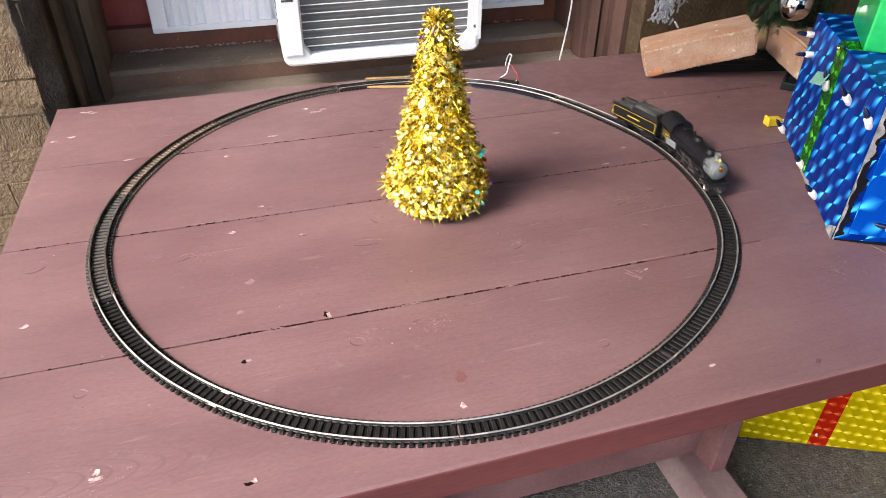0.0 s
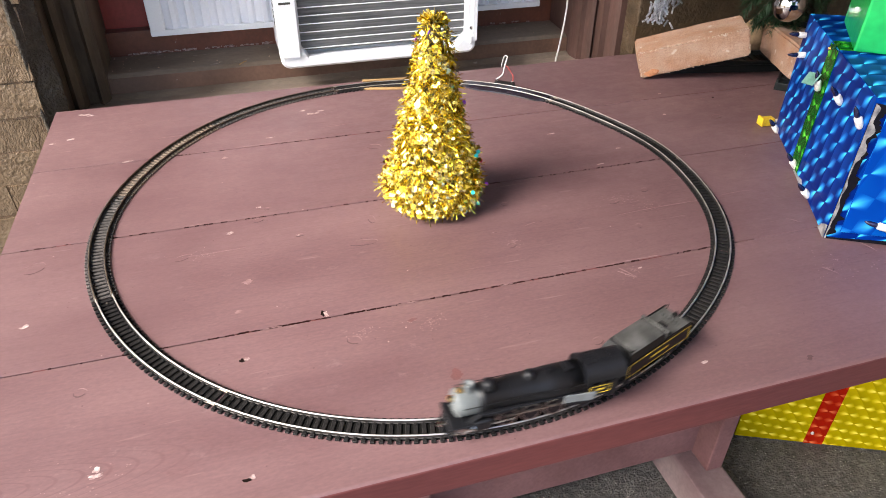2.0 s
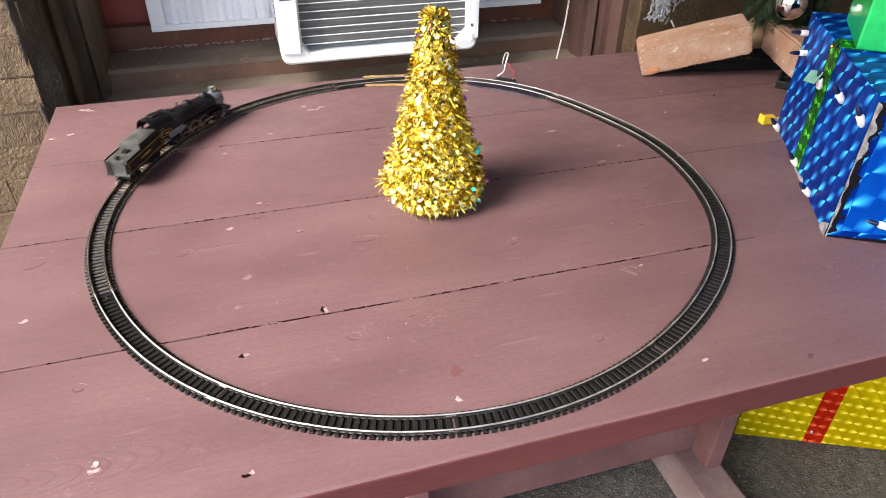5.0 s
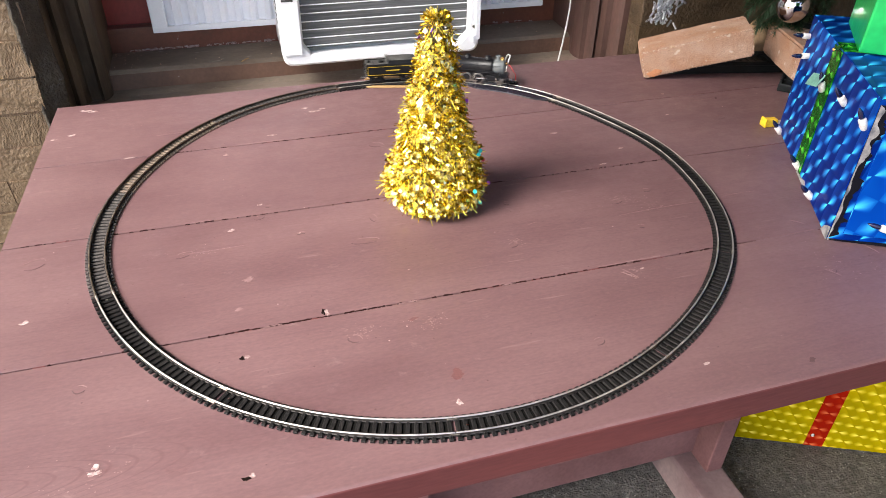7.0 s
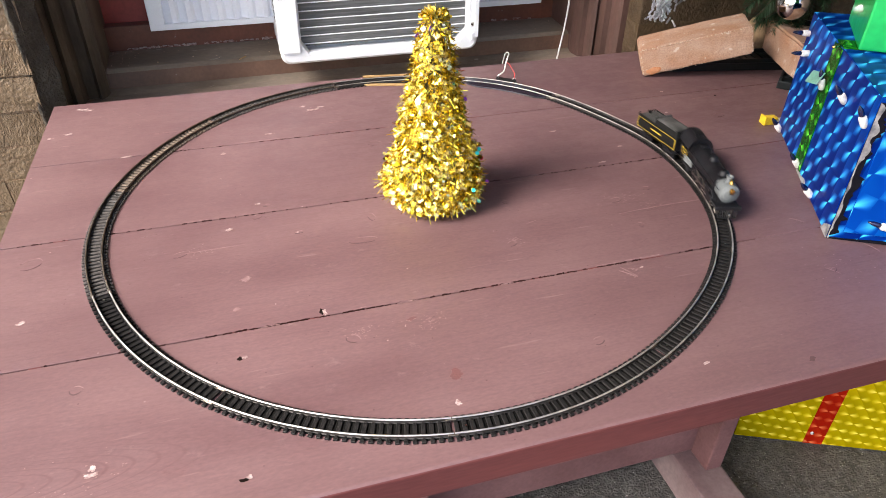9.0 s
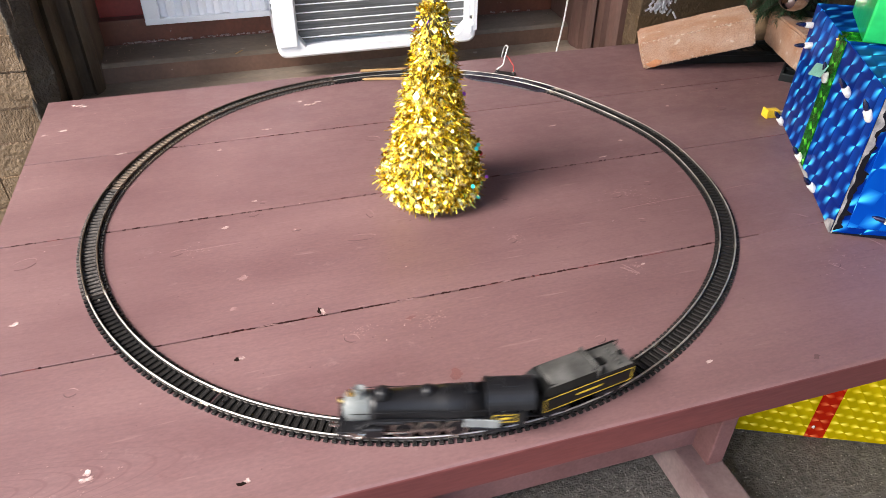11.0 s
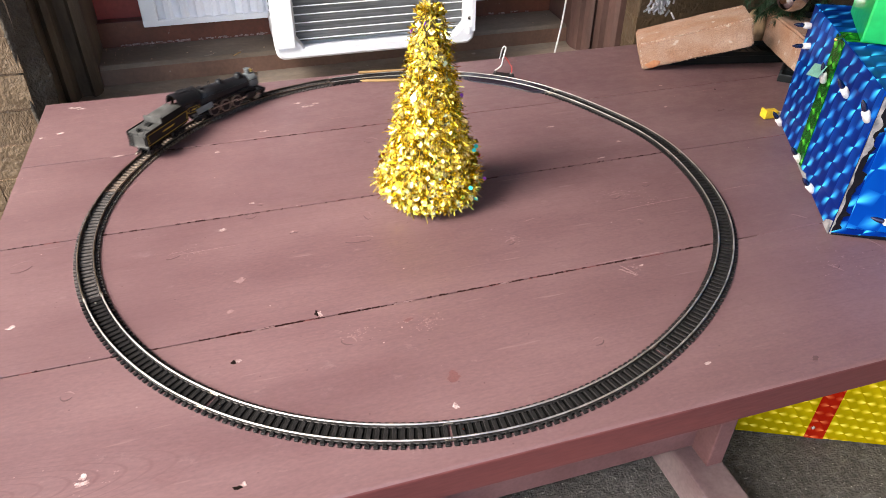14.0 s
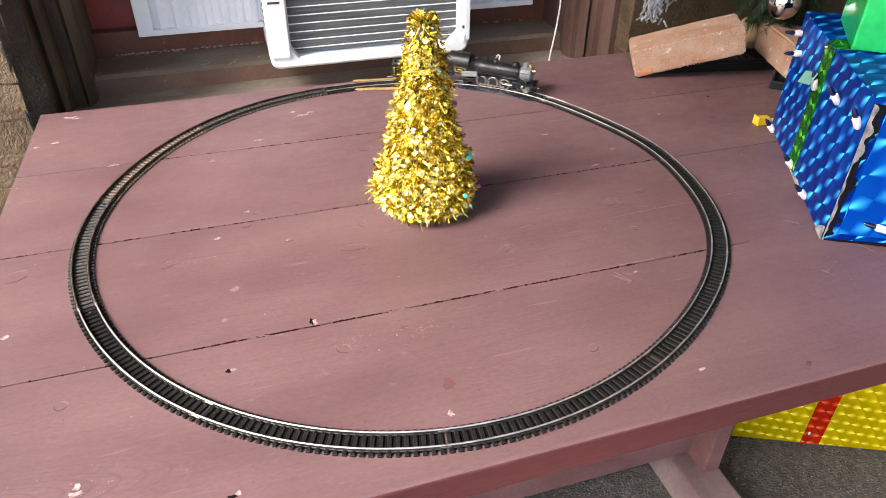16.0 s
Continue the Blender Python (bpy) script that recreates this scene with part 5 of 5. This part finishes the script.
def tree_stand():
    t = thing("tree_stand", "black plastic tree stand with ribbed splayed feet", "tree stand", pose(0.84, 0.27, 0))
    part("cup", lathe([(0.045, 0.0005), (0.050, 0.004), (0.044, 0.09), (0.040, 0.09), (0.038, 0.02)], 24), M_STAND, t)
    for k, a in enumerate((168, 224, 286, 340, 52, 110)):
        L = 0.25 if k == 0 else 0.13
        m = pose(0, 0, 0, 0, 0, a)
        bm = bmesh.new()
        block((L, 0.060, 0.014), (0.03 + L / 2, 0, 0.0075), 0.002, bm=bm)
        for s in (-1, 1):
            block((L, 0.004, 0.008), (0.03 + L / 2, s * 0.027, 0.018), 0.001, 1, bm=bm)
        for q in range(14):
            block((0.003, 0.048, 0.003), (0.06 + q * (L - 0.05) / 14, 0, 0.0152), bm=bm)
        bmesh.ops.transform(bm, matrix=m, verts=bm.verts)
        part("foot", bm, M_STAND, t)


def fir_tree():
    t = thing("artificial_fir", "green artificial fir with a brown stem in a black stand", "tree", pose(0.84, 0.27, 0.02))
    part("trunk", lathe([(0.016, 0.0), (0.015, 0.3), (0.012, 0.8), (0.004, 1.25)], 14), M_BARK, t)
    rnd = random.Random(21)
    low = [Vector(q) - Vector((0.84, 0.27, 0.02)) for q in ((0.765, 0.285, 0.055), (0.748, 0.305, 0.10), (0.772, 0.335, 0.085), (0.785, 0.255, 0.12), (0.725, 0.36, 0.14), (0.700, 0.40, 0.125),
                                                              (0.745, 0.115, 0.17), (0.76, 0.10, 0.19), (0.68, 0.42, 0.16), (0.78, 0.30, 0.06), (0.756, 0.262, 0.095), (0.752, 0.275, 0.070), (0.770, 0.245, 0.105), (0.760, 0.315, 0.075), (0.738, 0.33, 0.12))]
    bm = bmesh.new()
    verts, faces = [], []
    for k in range(72):
        h = 0.17 + 1.0 * (k / 72) ** 1.15
        a = k * 2.39996 + 3.7
        L = 0.26 * (1 - h / 1.5) + 0.05
        d = Vector((math.cos(a), math.sin(a), rnd.uniform(0.12, 0.40))).normalized()
        base = Vector((0, 0, h))
        tips = [(base, base + d * L)]
        for q in range(5):
            f = rnd.uniform(0.35, 0.9)
            s = Vector((-d.y, d.x, rnd.uniform(-0.3, 0.4))) * (1 if q % 2 else -1)
            tips.append((base + d * L * f, base + d * L * f + (d * 0.7 + s * 0.8).normalized() * L * 0.35))
        if k < len(low):
            # low sprigs that droop behind the bricks and the presents
            tips += [(base, low[k]), (base + (low[k] - base) * 0.5, low[k] + Vector((-0.03, 0.02, 0.02))), (base + (low[k] - base) * 0.6, low[k] + Vector((0.02, -0.03, 0.015)))]
        for p0, p1 in tips:
            p1.z = max(p1.z, 0.03)
            tube([p0, (p0 + p1) / 2 + Vector((0, 0, 0.006)), p1], 0.0012, 5, bm)
            dd = (p1 - p0)
            for _ in range(int(dd.length * (3400 if k < len(low) else 1700))):
                f = rnd.random()
                p = p0 + dd * f
                out = Vector((rnd.gauss(0, 1), rnd.gauss(0, 1), rnd.gauss(0, 1))).cross(dd).normalized()
                e = (out * 0.9 + dd.normalized() * 0.7).normalized() * rnd.uniform(0.014, 0.024)
                s = e.cross(Vector((0.3, 0.5, 0.8))).normalized() * 0.0010
                i = len(verts)
                verts.extend([p - s, p + s, p + e])
                faces.append((i, i + 1, i + 2))
    part("branches", bm, M_BARK, t)
    me = bpy.data.meshes.new("needles")
    me.from_pydata(verts, [], faces)
    me.materials.append(M_NEEDLE)
    ob = new("needles", me)
    ob.parent = t
    tagged(ob, "dark green plastic needles", kind="stuff")


tree_stand()
fir_tree()

ball = thing("silver_bauble", "mirror-silver glass bauble hanging from the fir", "bauble", pose(0.744, 0.242, 0.128))
bm = bmesh.new()
bmesh.ops.create_uvsphere(bm, u_segments=40, v_segments=24, radius=0.0285)
part("globe", bm, M_SILVER, ball, smooth=True)
part("cap", rod(0.005, 0.008, (0, 0, 0.030), bevel=0.001), M_STEEL, ball, "crimped silver cap")
part("hanger", tube(smooth_path([(0, 0, 0.033), (0.004, 0.004, 0.055), (0.05, 0.015, 0.085), (0.09, 0.025, 0.10)], 4), 0.0008, 6), M_STEEL, ball)


def glitter_spray():
    t = thing("glitter_spray", "silver glitter twig with many small tips", "ornament", pose(0.600, 0.425, 0.070))
    rnd = random.Random(8)
    bm = bmesh.new()
    tube(smooth_path([(0.15, 0.06, 0.14), (0.06, 0.02, 0.06), (0, 0, 0.0)], 5), 0.0022, 6, bm)
    part("stem", bm, M_GLITTER, t)
    bm = bmesh.new()
    for k in range(120):
        f = rnd.random()
        p = Vector((0.05 * f, 0.02 * f, 0.05 * f)) + Vector((rnd.gauss(0, .012), rnd.gauss(0, .008), rnd.gauss(0, .010)))
        d = Vector((-0.5 + rnd.gauss(0, .6), rnd.gauss(-0.3, .4), -0.9 + rnd.gauss(0, .4))).normalized()
        tube([p, p + d * 0.007, p + d * 0.014], 0.0020, 6, bm)
    part("glitter_tip", bm, M_GLITTER, t)


glitter_spray()

# broken tan lump, modelled in the shape of a rounded stone
st = thing("tan_lump", "small tan broken lump resting on the black stand behind the bricks", "stone", pose(0.775, 0.345, 0.0425))
bm = bmesh.new()
bmesh.ops.create_icosphere(bm, subdivisions=3, radius=1, matrix=Matrix.Diagonal((0.022, 0.026, 0.034, 1)))
roughen(bm, 0.006, 40)
part("stone", bm, M_TAN_LUMP, st, smooth=True)


# ---------------------------------------------------------------- air conditioner in the window
def air_conditioner():
    t = thing("air_conditioner", "white window air conditioner with grey coil behind white louvres", "air conditioner", pose(0, 0, 0))
    x0, x1, z0, z1, y = -0.110, 0.296, -0.033, 0.31, 0.60
    # front frame with a rounded opening
    def rounded(a, b, c, d, r, n=6):
        out = []
        for cx, cz, q in ((b - r, d - r, 0), (a + r, d - r, 90), (a + r, c + r, 180), (b - r, c + r, 270)):
            out += [(cx + r * math.cos(radians(q + 90 * k / n)), cz + r * math.sin(radians(q + 90 * k / n))) for k in range(n + 1)]
        return out
    bm = bmesh.new()
    outer = rounded(x0, x1, z0, z1, 0.018)

    def cut(a, b, c, d, r, n=6):
        """An opening with its corners cut off straight."""
        out = []
        for (px, pz), (qx, qz) in (((b, d - r), (b - r, d)), ((a + r, d), (a, d - r)), ((a, c + r), (a + r * 0.7, c)), ((b - r, c), (b, c + r))):
            out += [(px + (qx - px) * k / n, pz + (qz - pz) * k / n) for k in range(n + 1)]
        return out

    inner = cut(-0.068, 0.274, -0.011, z1 - 0.03, 0.020)
    n = len(outer)
    rings = []
    for o, yy in ((outer, y + 0.05), (outer, y + 0.006), (rounded(x0 + 0.005, x1 - 0.005, z0 + 0.005, z1 - 0.005, 0.015), y), (cut(-0.071, 0.277, -0.014, z1 - 0.027, 0.021), y), (inner, y + 0.006), (inner, y + 0.022)):
        rings.append([bm.verts.new((a, yy, c)) for a, c in o])
    for r, s in zip(rings, rings[1:]):
        for i in range(n):
            bm.faces.new((r[i], r[(i + 1) % n], s[(i + 1) % n], s[i]))
    bmesh.ops.recalc_face_normals(bm, faces=bm.faces)
    part("rear_frame", bm, M_AC, t)
    part("cabinet", block((x1 - x0 - 0.006, 0.20, z1 - z0 - 0.006), ((x0 + x1) / 2, y + 0.145, (z0 + z1) / 2), 0.006), M_AC, t)
    part("coil", block((0.35, 0.006, z1 - 0.02), (0.102, y + 0.026, (z1 - 0.03) / 2), 0.001, 1), M_COIL, t, "grey finned coil")
    for k in range(19):
        z = -0.013 + 0.0158 * k
        if z > 0.27:
            break
        part("louvre", block((0.344, 0.0030, 0.0017), (0.102, y + 0.012, z), 0.0005, 1), M_AC, t)
    part("corner_post", block((0.037, 0.004, 0.30), (-0.0905, y - 0.0018, 0.141), 0.0012), M_AC, t)
    part("side_strip", block((0.010, 0.004, 0.30), (0.291, y - 0.0018, 0.143), 0.0012), M_AC, t)
    part("corner_screw", rod(0.0042, 0.003, (0.284, y - 0.001, 0.020), (90, 0, 0), seg=14, bevel=0.0008), M_STEEL, t)
    part("foot_lug", block((0.007, 0.006, 0.016), (0.283, y - 0.002, -0.004), 0.002), M_AC, t)
    part("rating_label", block((0.022, 0.0008, 0.004), (-0.092, y - 0.0042, 0.096)), M_DUST, t, "small grey printed bars")
    bm = bmesh.new()
    for k in range(7):
        block((0.0012, 0.030, 0.004), (x0 + 0.0025, y + 0.10, 0.03 + 0.012 * k), bm=bm)
    part("side_vents", bm, M_COIL, t)


def accordion(x0, x1, label):
    t = thing("accordion_panel", label, "window panel", pose(0, 0, 0), group="side panels of the air conditioner")
    z0, z1, y = 0.0065, 0.30, 0.762
    part("bottom_track", block((x1 - x0, 0.018, 0.012), ((x0 + x1) / 2, y, z0 + 0.006), 0.002), M_AC, t)
    part("end_track", block((0.030 if x0 < 0 else 0.012, 0.018, z1 - z0), ((x0 + 0.015) if x0 < 0 else x1 - 0.006, y + 0.001, (z0 + z1) / 2), 0.003), M_AC, t)
    out = []
    n = int((x1 - x0 - 0.03) / 0.029)
    a = x0 + (0.030 if x0 < 0 else 0.002)
    w = (x1 - x0 - 0.034) / n
    for k in range(n + 1):
        out += [(a + w * k, y + 0.005), (a + w * (k + 0.35), y - 0.001), (a + w * (k + 0.5), y - 0.006), (a + w * (k + 0.8), y - 0.004)]
    back = [(p, q + 0.002) for p, q in out[::-1]]
    part("pleated_sheet", prism(out + back, "z", z0 + 0.010, z1), M_AC_PANEL, t)


air_conditioner()
accordion(-0.353, -0.106, "white pleated accordion panel in the window")
accordion(0.292, 0.506, "short white pleated accordion panel in the window")

cord = thing("white_cord", "thin white cord hanging over the window sill", "cord", pose(0, 0, 0))
part("cord", tube(smooth_path([(0.500, 0.675, 0.30), (0.513, 0.66, 0.10), (0.524, 0.652, 0.05), (0.520, 0.645, 0.01), (0.512, 0.640, -0.04), (0.500, 0.630, -0.085), (0.490, 0.60, -0.085), (0.47, 0.52, -0.0890)], 6), 0.0021, 8), M_CORD, cord, smooth=True)

twig = thing("dry_twig", "small dry tan twig lying on the window sill", "twig", pose(-0.183, 0.684, -0.0415, 0, 0, 38))
part("stem", tube([(-0.009, 0, 0.0012), (0, 0.0012, 0.0022), (0.010, 0, 0.0036)], 0.0011, 6), M_WOODSTRIP, twig)
part("fork", tube([(0, 0.0012, 0.0022), (0.005, 0.004, 0.0022)], 0.0007, 6), M_WOODSTRIP, twig)

rnd = random.Random(77)
bm = bmesh.new()
for _ in range(90):
    q = rnd.random()
    x = rnd.uniform(-0.440, -0.39) if q < 0.35 else rnd.uniform(-0.44, 0.53)
    y, z = (rnd.uniform(0.695, 0.775), -0.0405) if rnd.random() < 0.6 else (rnd.uniform(0.60, 0.655), -0.0865)
    block([rnd.uniform(.0006, .0026) for _ in range(3)], (x, y, z + 0.0045 * max(0, (y - 0.69) / 0.1 if y > 0.68 else 0)), turn=[rnd.uniform(0, 90) for _ in range(3)], bm=bm)
debris = part("sill_debris", bm, M_CRUMB)
tagged(debris, "pale crumbs of paint and dirt scattered on the sill", "debris", kind="stuff")

lead = thing("track_lead", "white and red wires soldered to the track terminals", "wire", pose(0, 0, 0))
w0, w1 = on_loop(54.5, 0.0225)[0], on_loop(50.5, 0.0225)[0]
part("white_wire", tube(smooth_path([(w0.x, w0.y, 0.009), (w0.x + 0.012, w0.y + 0.004, 0.014), (w0.x + 0.017, w0.y + 0.010, 0.024), (w0.x + 0.021, w0.y + 0.012, 0.036), (w0.x + 0.030, w0.y + 0.030, 0.036),
                                     (w0.x + 0.045, w0.y + 0.085, 0.012), (w0.x + 0.05, w0.y + 0.12, -0.06)], 5), 0.0013, 6), M_CORD, lead, smooth=True)
part("red_wire", tube(smooth_path([(w1.x, w1.y, 0.009), (w1.x + 0.001, w1.y + 0.003, 0.016), (w1.x + 0.006, w1.y + 0.020, 0.014), (w1.x + 0.02, w1.y + 0.09, 0.003), (w1.x + 0.025, w1.y + 0.13, -0.05)], 5), 0.0010, 6), M_RED_WIRE, lead, "red wire", smooth=True)

for (x, y, a, L) in ((0.052, 0.3665, -13, 0.085), (0.055, 0.4085, -8, 0.080)):
    s = thing("pine_strip", "thin pale pine strip wedged beside the track", "wood strip", pose(x, y, 0.0005, 0, 0, a), group="pine strips by the track")
    part("strip", block((L, 0.007, 0.0026), (0, 0, 0.0013), 0.0004, 1), M_WOODSTRIP, s)


# ---------------------------------------------------------------- wall bricks
def wall_bricks():
    variants = []
    for v in range(16):
        bm = bmesh.new()
        bmesh.ops.create_cube(bm, size=1, matrix=Matrix.Diagonal((0.200, 0.060, 0.0585, 1)))
        bmesh.ops.subdivide_edges(bm, edges=bm.edges[:], cuts=3, use_grid_fill=True)
        for q in bm.verts:
            q.co += noise.noise_vector(q.co * 26 + Vector((v * 3.1, 0, 0))) * 0.0016
            if q.co.y < -0.02:
                q.co.y += 0.0018 * noise.noise(q.co * 60 + Vector((v, 2, 0)))
        me = bpy.data.meshes.new("brick")
        bm.to_mesh(me)
        bm.free()
        me.materials.append(M_WALL if v < 8 else M_WALL_DARK)
        variants.append(me)
    rnd = random.Random(4)
    for wall, x_edge, step, cols, z0, rows in ((WALL_LEFT, -0.527, -1, 3, -0.7607, 24), (WALL_RIGHT, 0.626, 1, 4, -0.2607, 13)):
        for r in range(rows):
            z = z0 + 0.0625 * r
            x = x_edge + rnd.uniform(-0.003, 0.003) + (0.12 * (z - 0.04) if step < 0 and z > -0.1 else 0)
            for c in range(cols):
                half = c == 0 and r % 2
                w = 0.5 if half else 1.0
                cx = x + step * 0.196 * w / 2
                ob = new("brick", variants[rnd.randrange(8) + (0 if step < 0 else 8)])
                ob.parent = wall
                ob.matrix_basis = pose(cx, 0.543 + rnd.uniform(-.003, .003), z, 0, rnd.uniform(-1, 1), 0) @ Matrix.Diagonal((w, 1, 1, 1))
                x += step * (0.198 * w + 0.005)


wall_bricks()

# rough dark mortar smeared between the brick edge and the left casing
bm = bmesh.new()
bmesh.ops.create_grid(bm, x_segments=14, y_segments=150, size=0.5, matrix=pose(-0.512, 0.521, 0.15, 90, 0, 38) @ Matrix.Diagonal((0.046, 1.5, 1, 1)))
for v in bm.verts:
    v.co += Vector((0.010, -0.010, 0)) * noise.noise(v.co * 14) + noise.noise_vector(v.co * 70) * 0.0025
bmesh.ops.solidify(bm, geom=bm.faces[:], thickness=0.012)
part("mortar_smear", bm, M_SMEAR, WALL_LEFT, "dark lumpy mortar beside the casing", smooth=True)


# ---------------------------------------------------------------- movement
def motions():
    # angle of the engine's nose round the loop, second by second (it runs clockwise)
    keys = ((0, -17.85), (0.5, -37.2), (1, -57.6), (1.5, -78.3), (2, -102.1), (2.5, -124.3), (3, -147.5), (3.5, -170.5), (4, -192.3), (5, -234.5), (6.3, -286.3), (6.6, -296.0),
            (7, -309.4), (7.5, -326.8), (8, -346.4), (8.5, -368.0), (9, -387.0), (10, -430.3), (11.3, -487.8), (11.6, -502.0), (12, -520.4), (12.5, -543.4), (13, -565.8), (13.5, -585.8),
            (14, -606.6), (14.5, -625.9), (15, -646.0), (15.5, -663.3), (16, -679.2))
    ts, vs = [k[0] for k in keys], [k[1] for k in keys]
    slope = [(vs[1] - vs[0]) / (ts[1] - ts[0])] + [(vs[i + 1] - vs[i - 1]) / (ts[i + 1] - ts[i - 1]) for i in range(1, len(ts) - 1)] + [(vs[-1] - vs[-2]) / (ts[-1] - ts[-2])]

    def nose(t):
        i = max(j for j in range(len(ts) - 1) if ts[j] <= t + 1e-9)
        h = ts[i + 1] - ts[i]
        u = (t - ts[i]) / h
        return ((2 * u ** 3 - 3 * u * u + 1) * vs[i] + (u ** 3 - 2 * u * u + u) * h * slope[i]
                + (-2 * u ** 3 + 3 * u * u) * vs[i + 1] + (u ** 3 - u * u) * h * slope[i + 1])

    per_m = math.degrees(1 / 0.3847)

    def riding(t, front, back, middle):
        """Pose of a vehicle whose leading and following wheels stand front and back metres behind the nose."""
        a = on_loop(nose(t) + front * per_m)[0]
        b = on_loop(nose(t) + back * per_m)[0]
        d = (a - b).normalized()
        c = a + d * (front - middle)
        return pose(c.x, c.y, RAIL_TOP, 0, 0, math.degrees(math.atan2(d.y, d.x)))

    steps = [k / 10 for k in range(161)]
    walk(LOCO, [(t, riding(t, 0.046, 0.092, NOSE + 0.003)) for t in steps])
    walk(TENDER, [(t, riding(t, 0.179, 0.236, 0.2070)) for t in steps])
    frames = [k / 30 for k in range(481)]
    spin = [(t, (vs[0] - nose(t)) / per_m / 0.0090) for t in frames]
    for w, x in DRIVERS:
        walk(w, [(t, pose(x, 0, 0.0090, 0, math.degrees(q), 0)) for t, q in spin])
    for r, s in RODS:
        walk(r, [(t, pose(0.0030 + 0.0044 * math.sin(q), s * 0.0112, 0.0090 + 0.0044 * math.cos(q))) for t, q in spin])


motions()
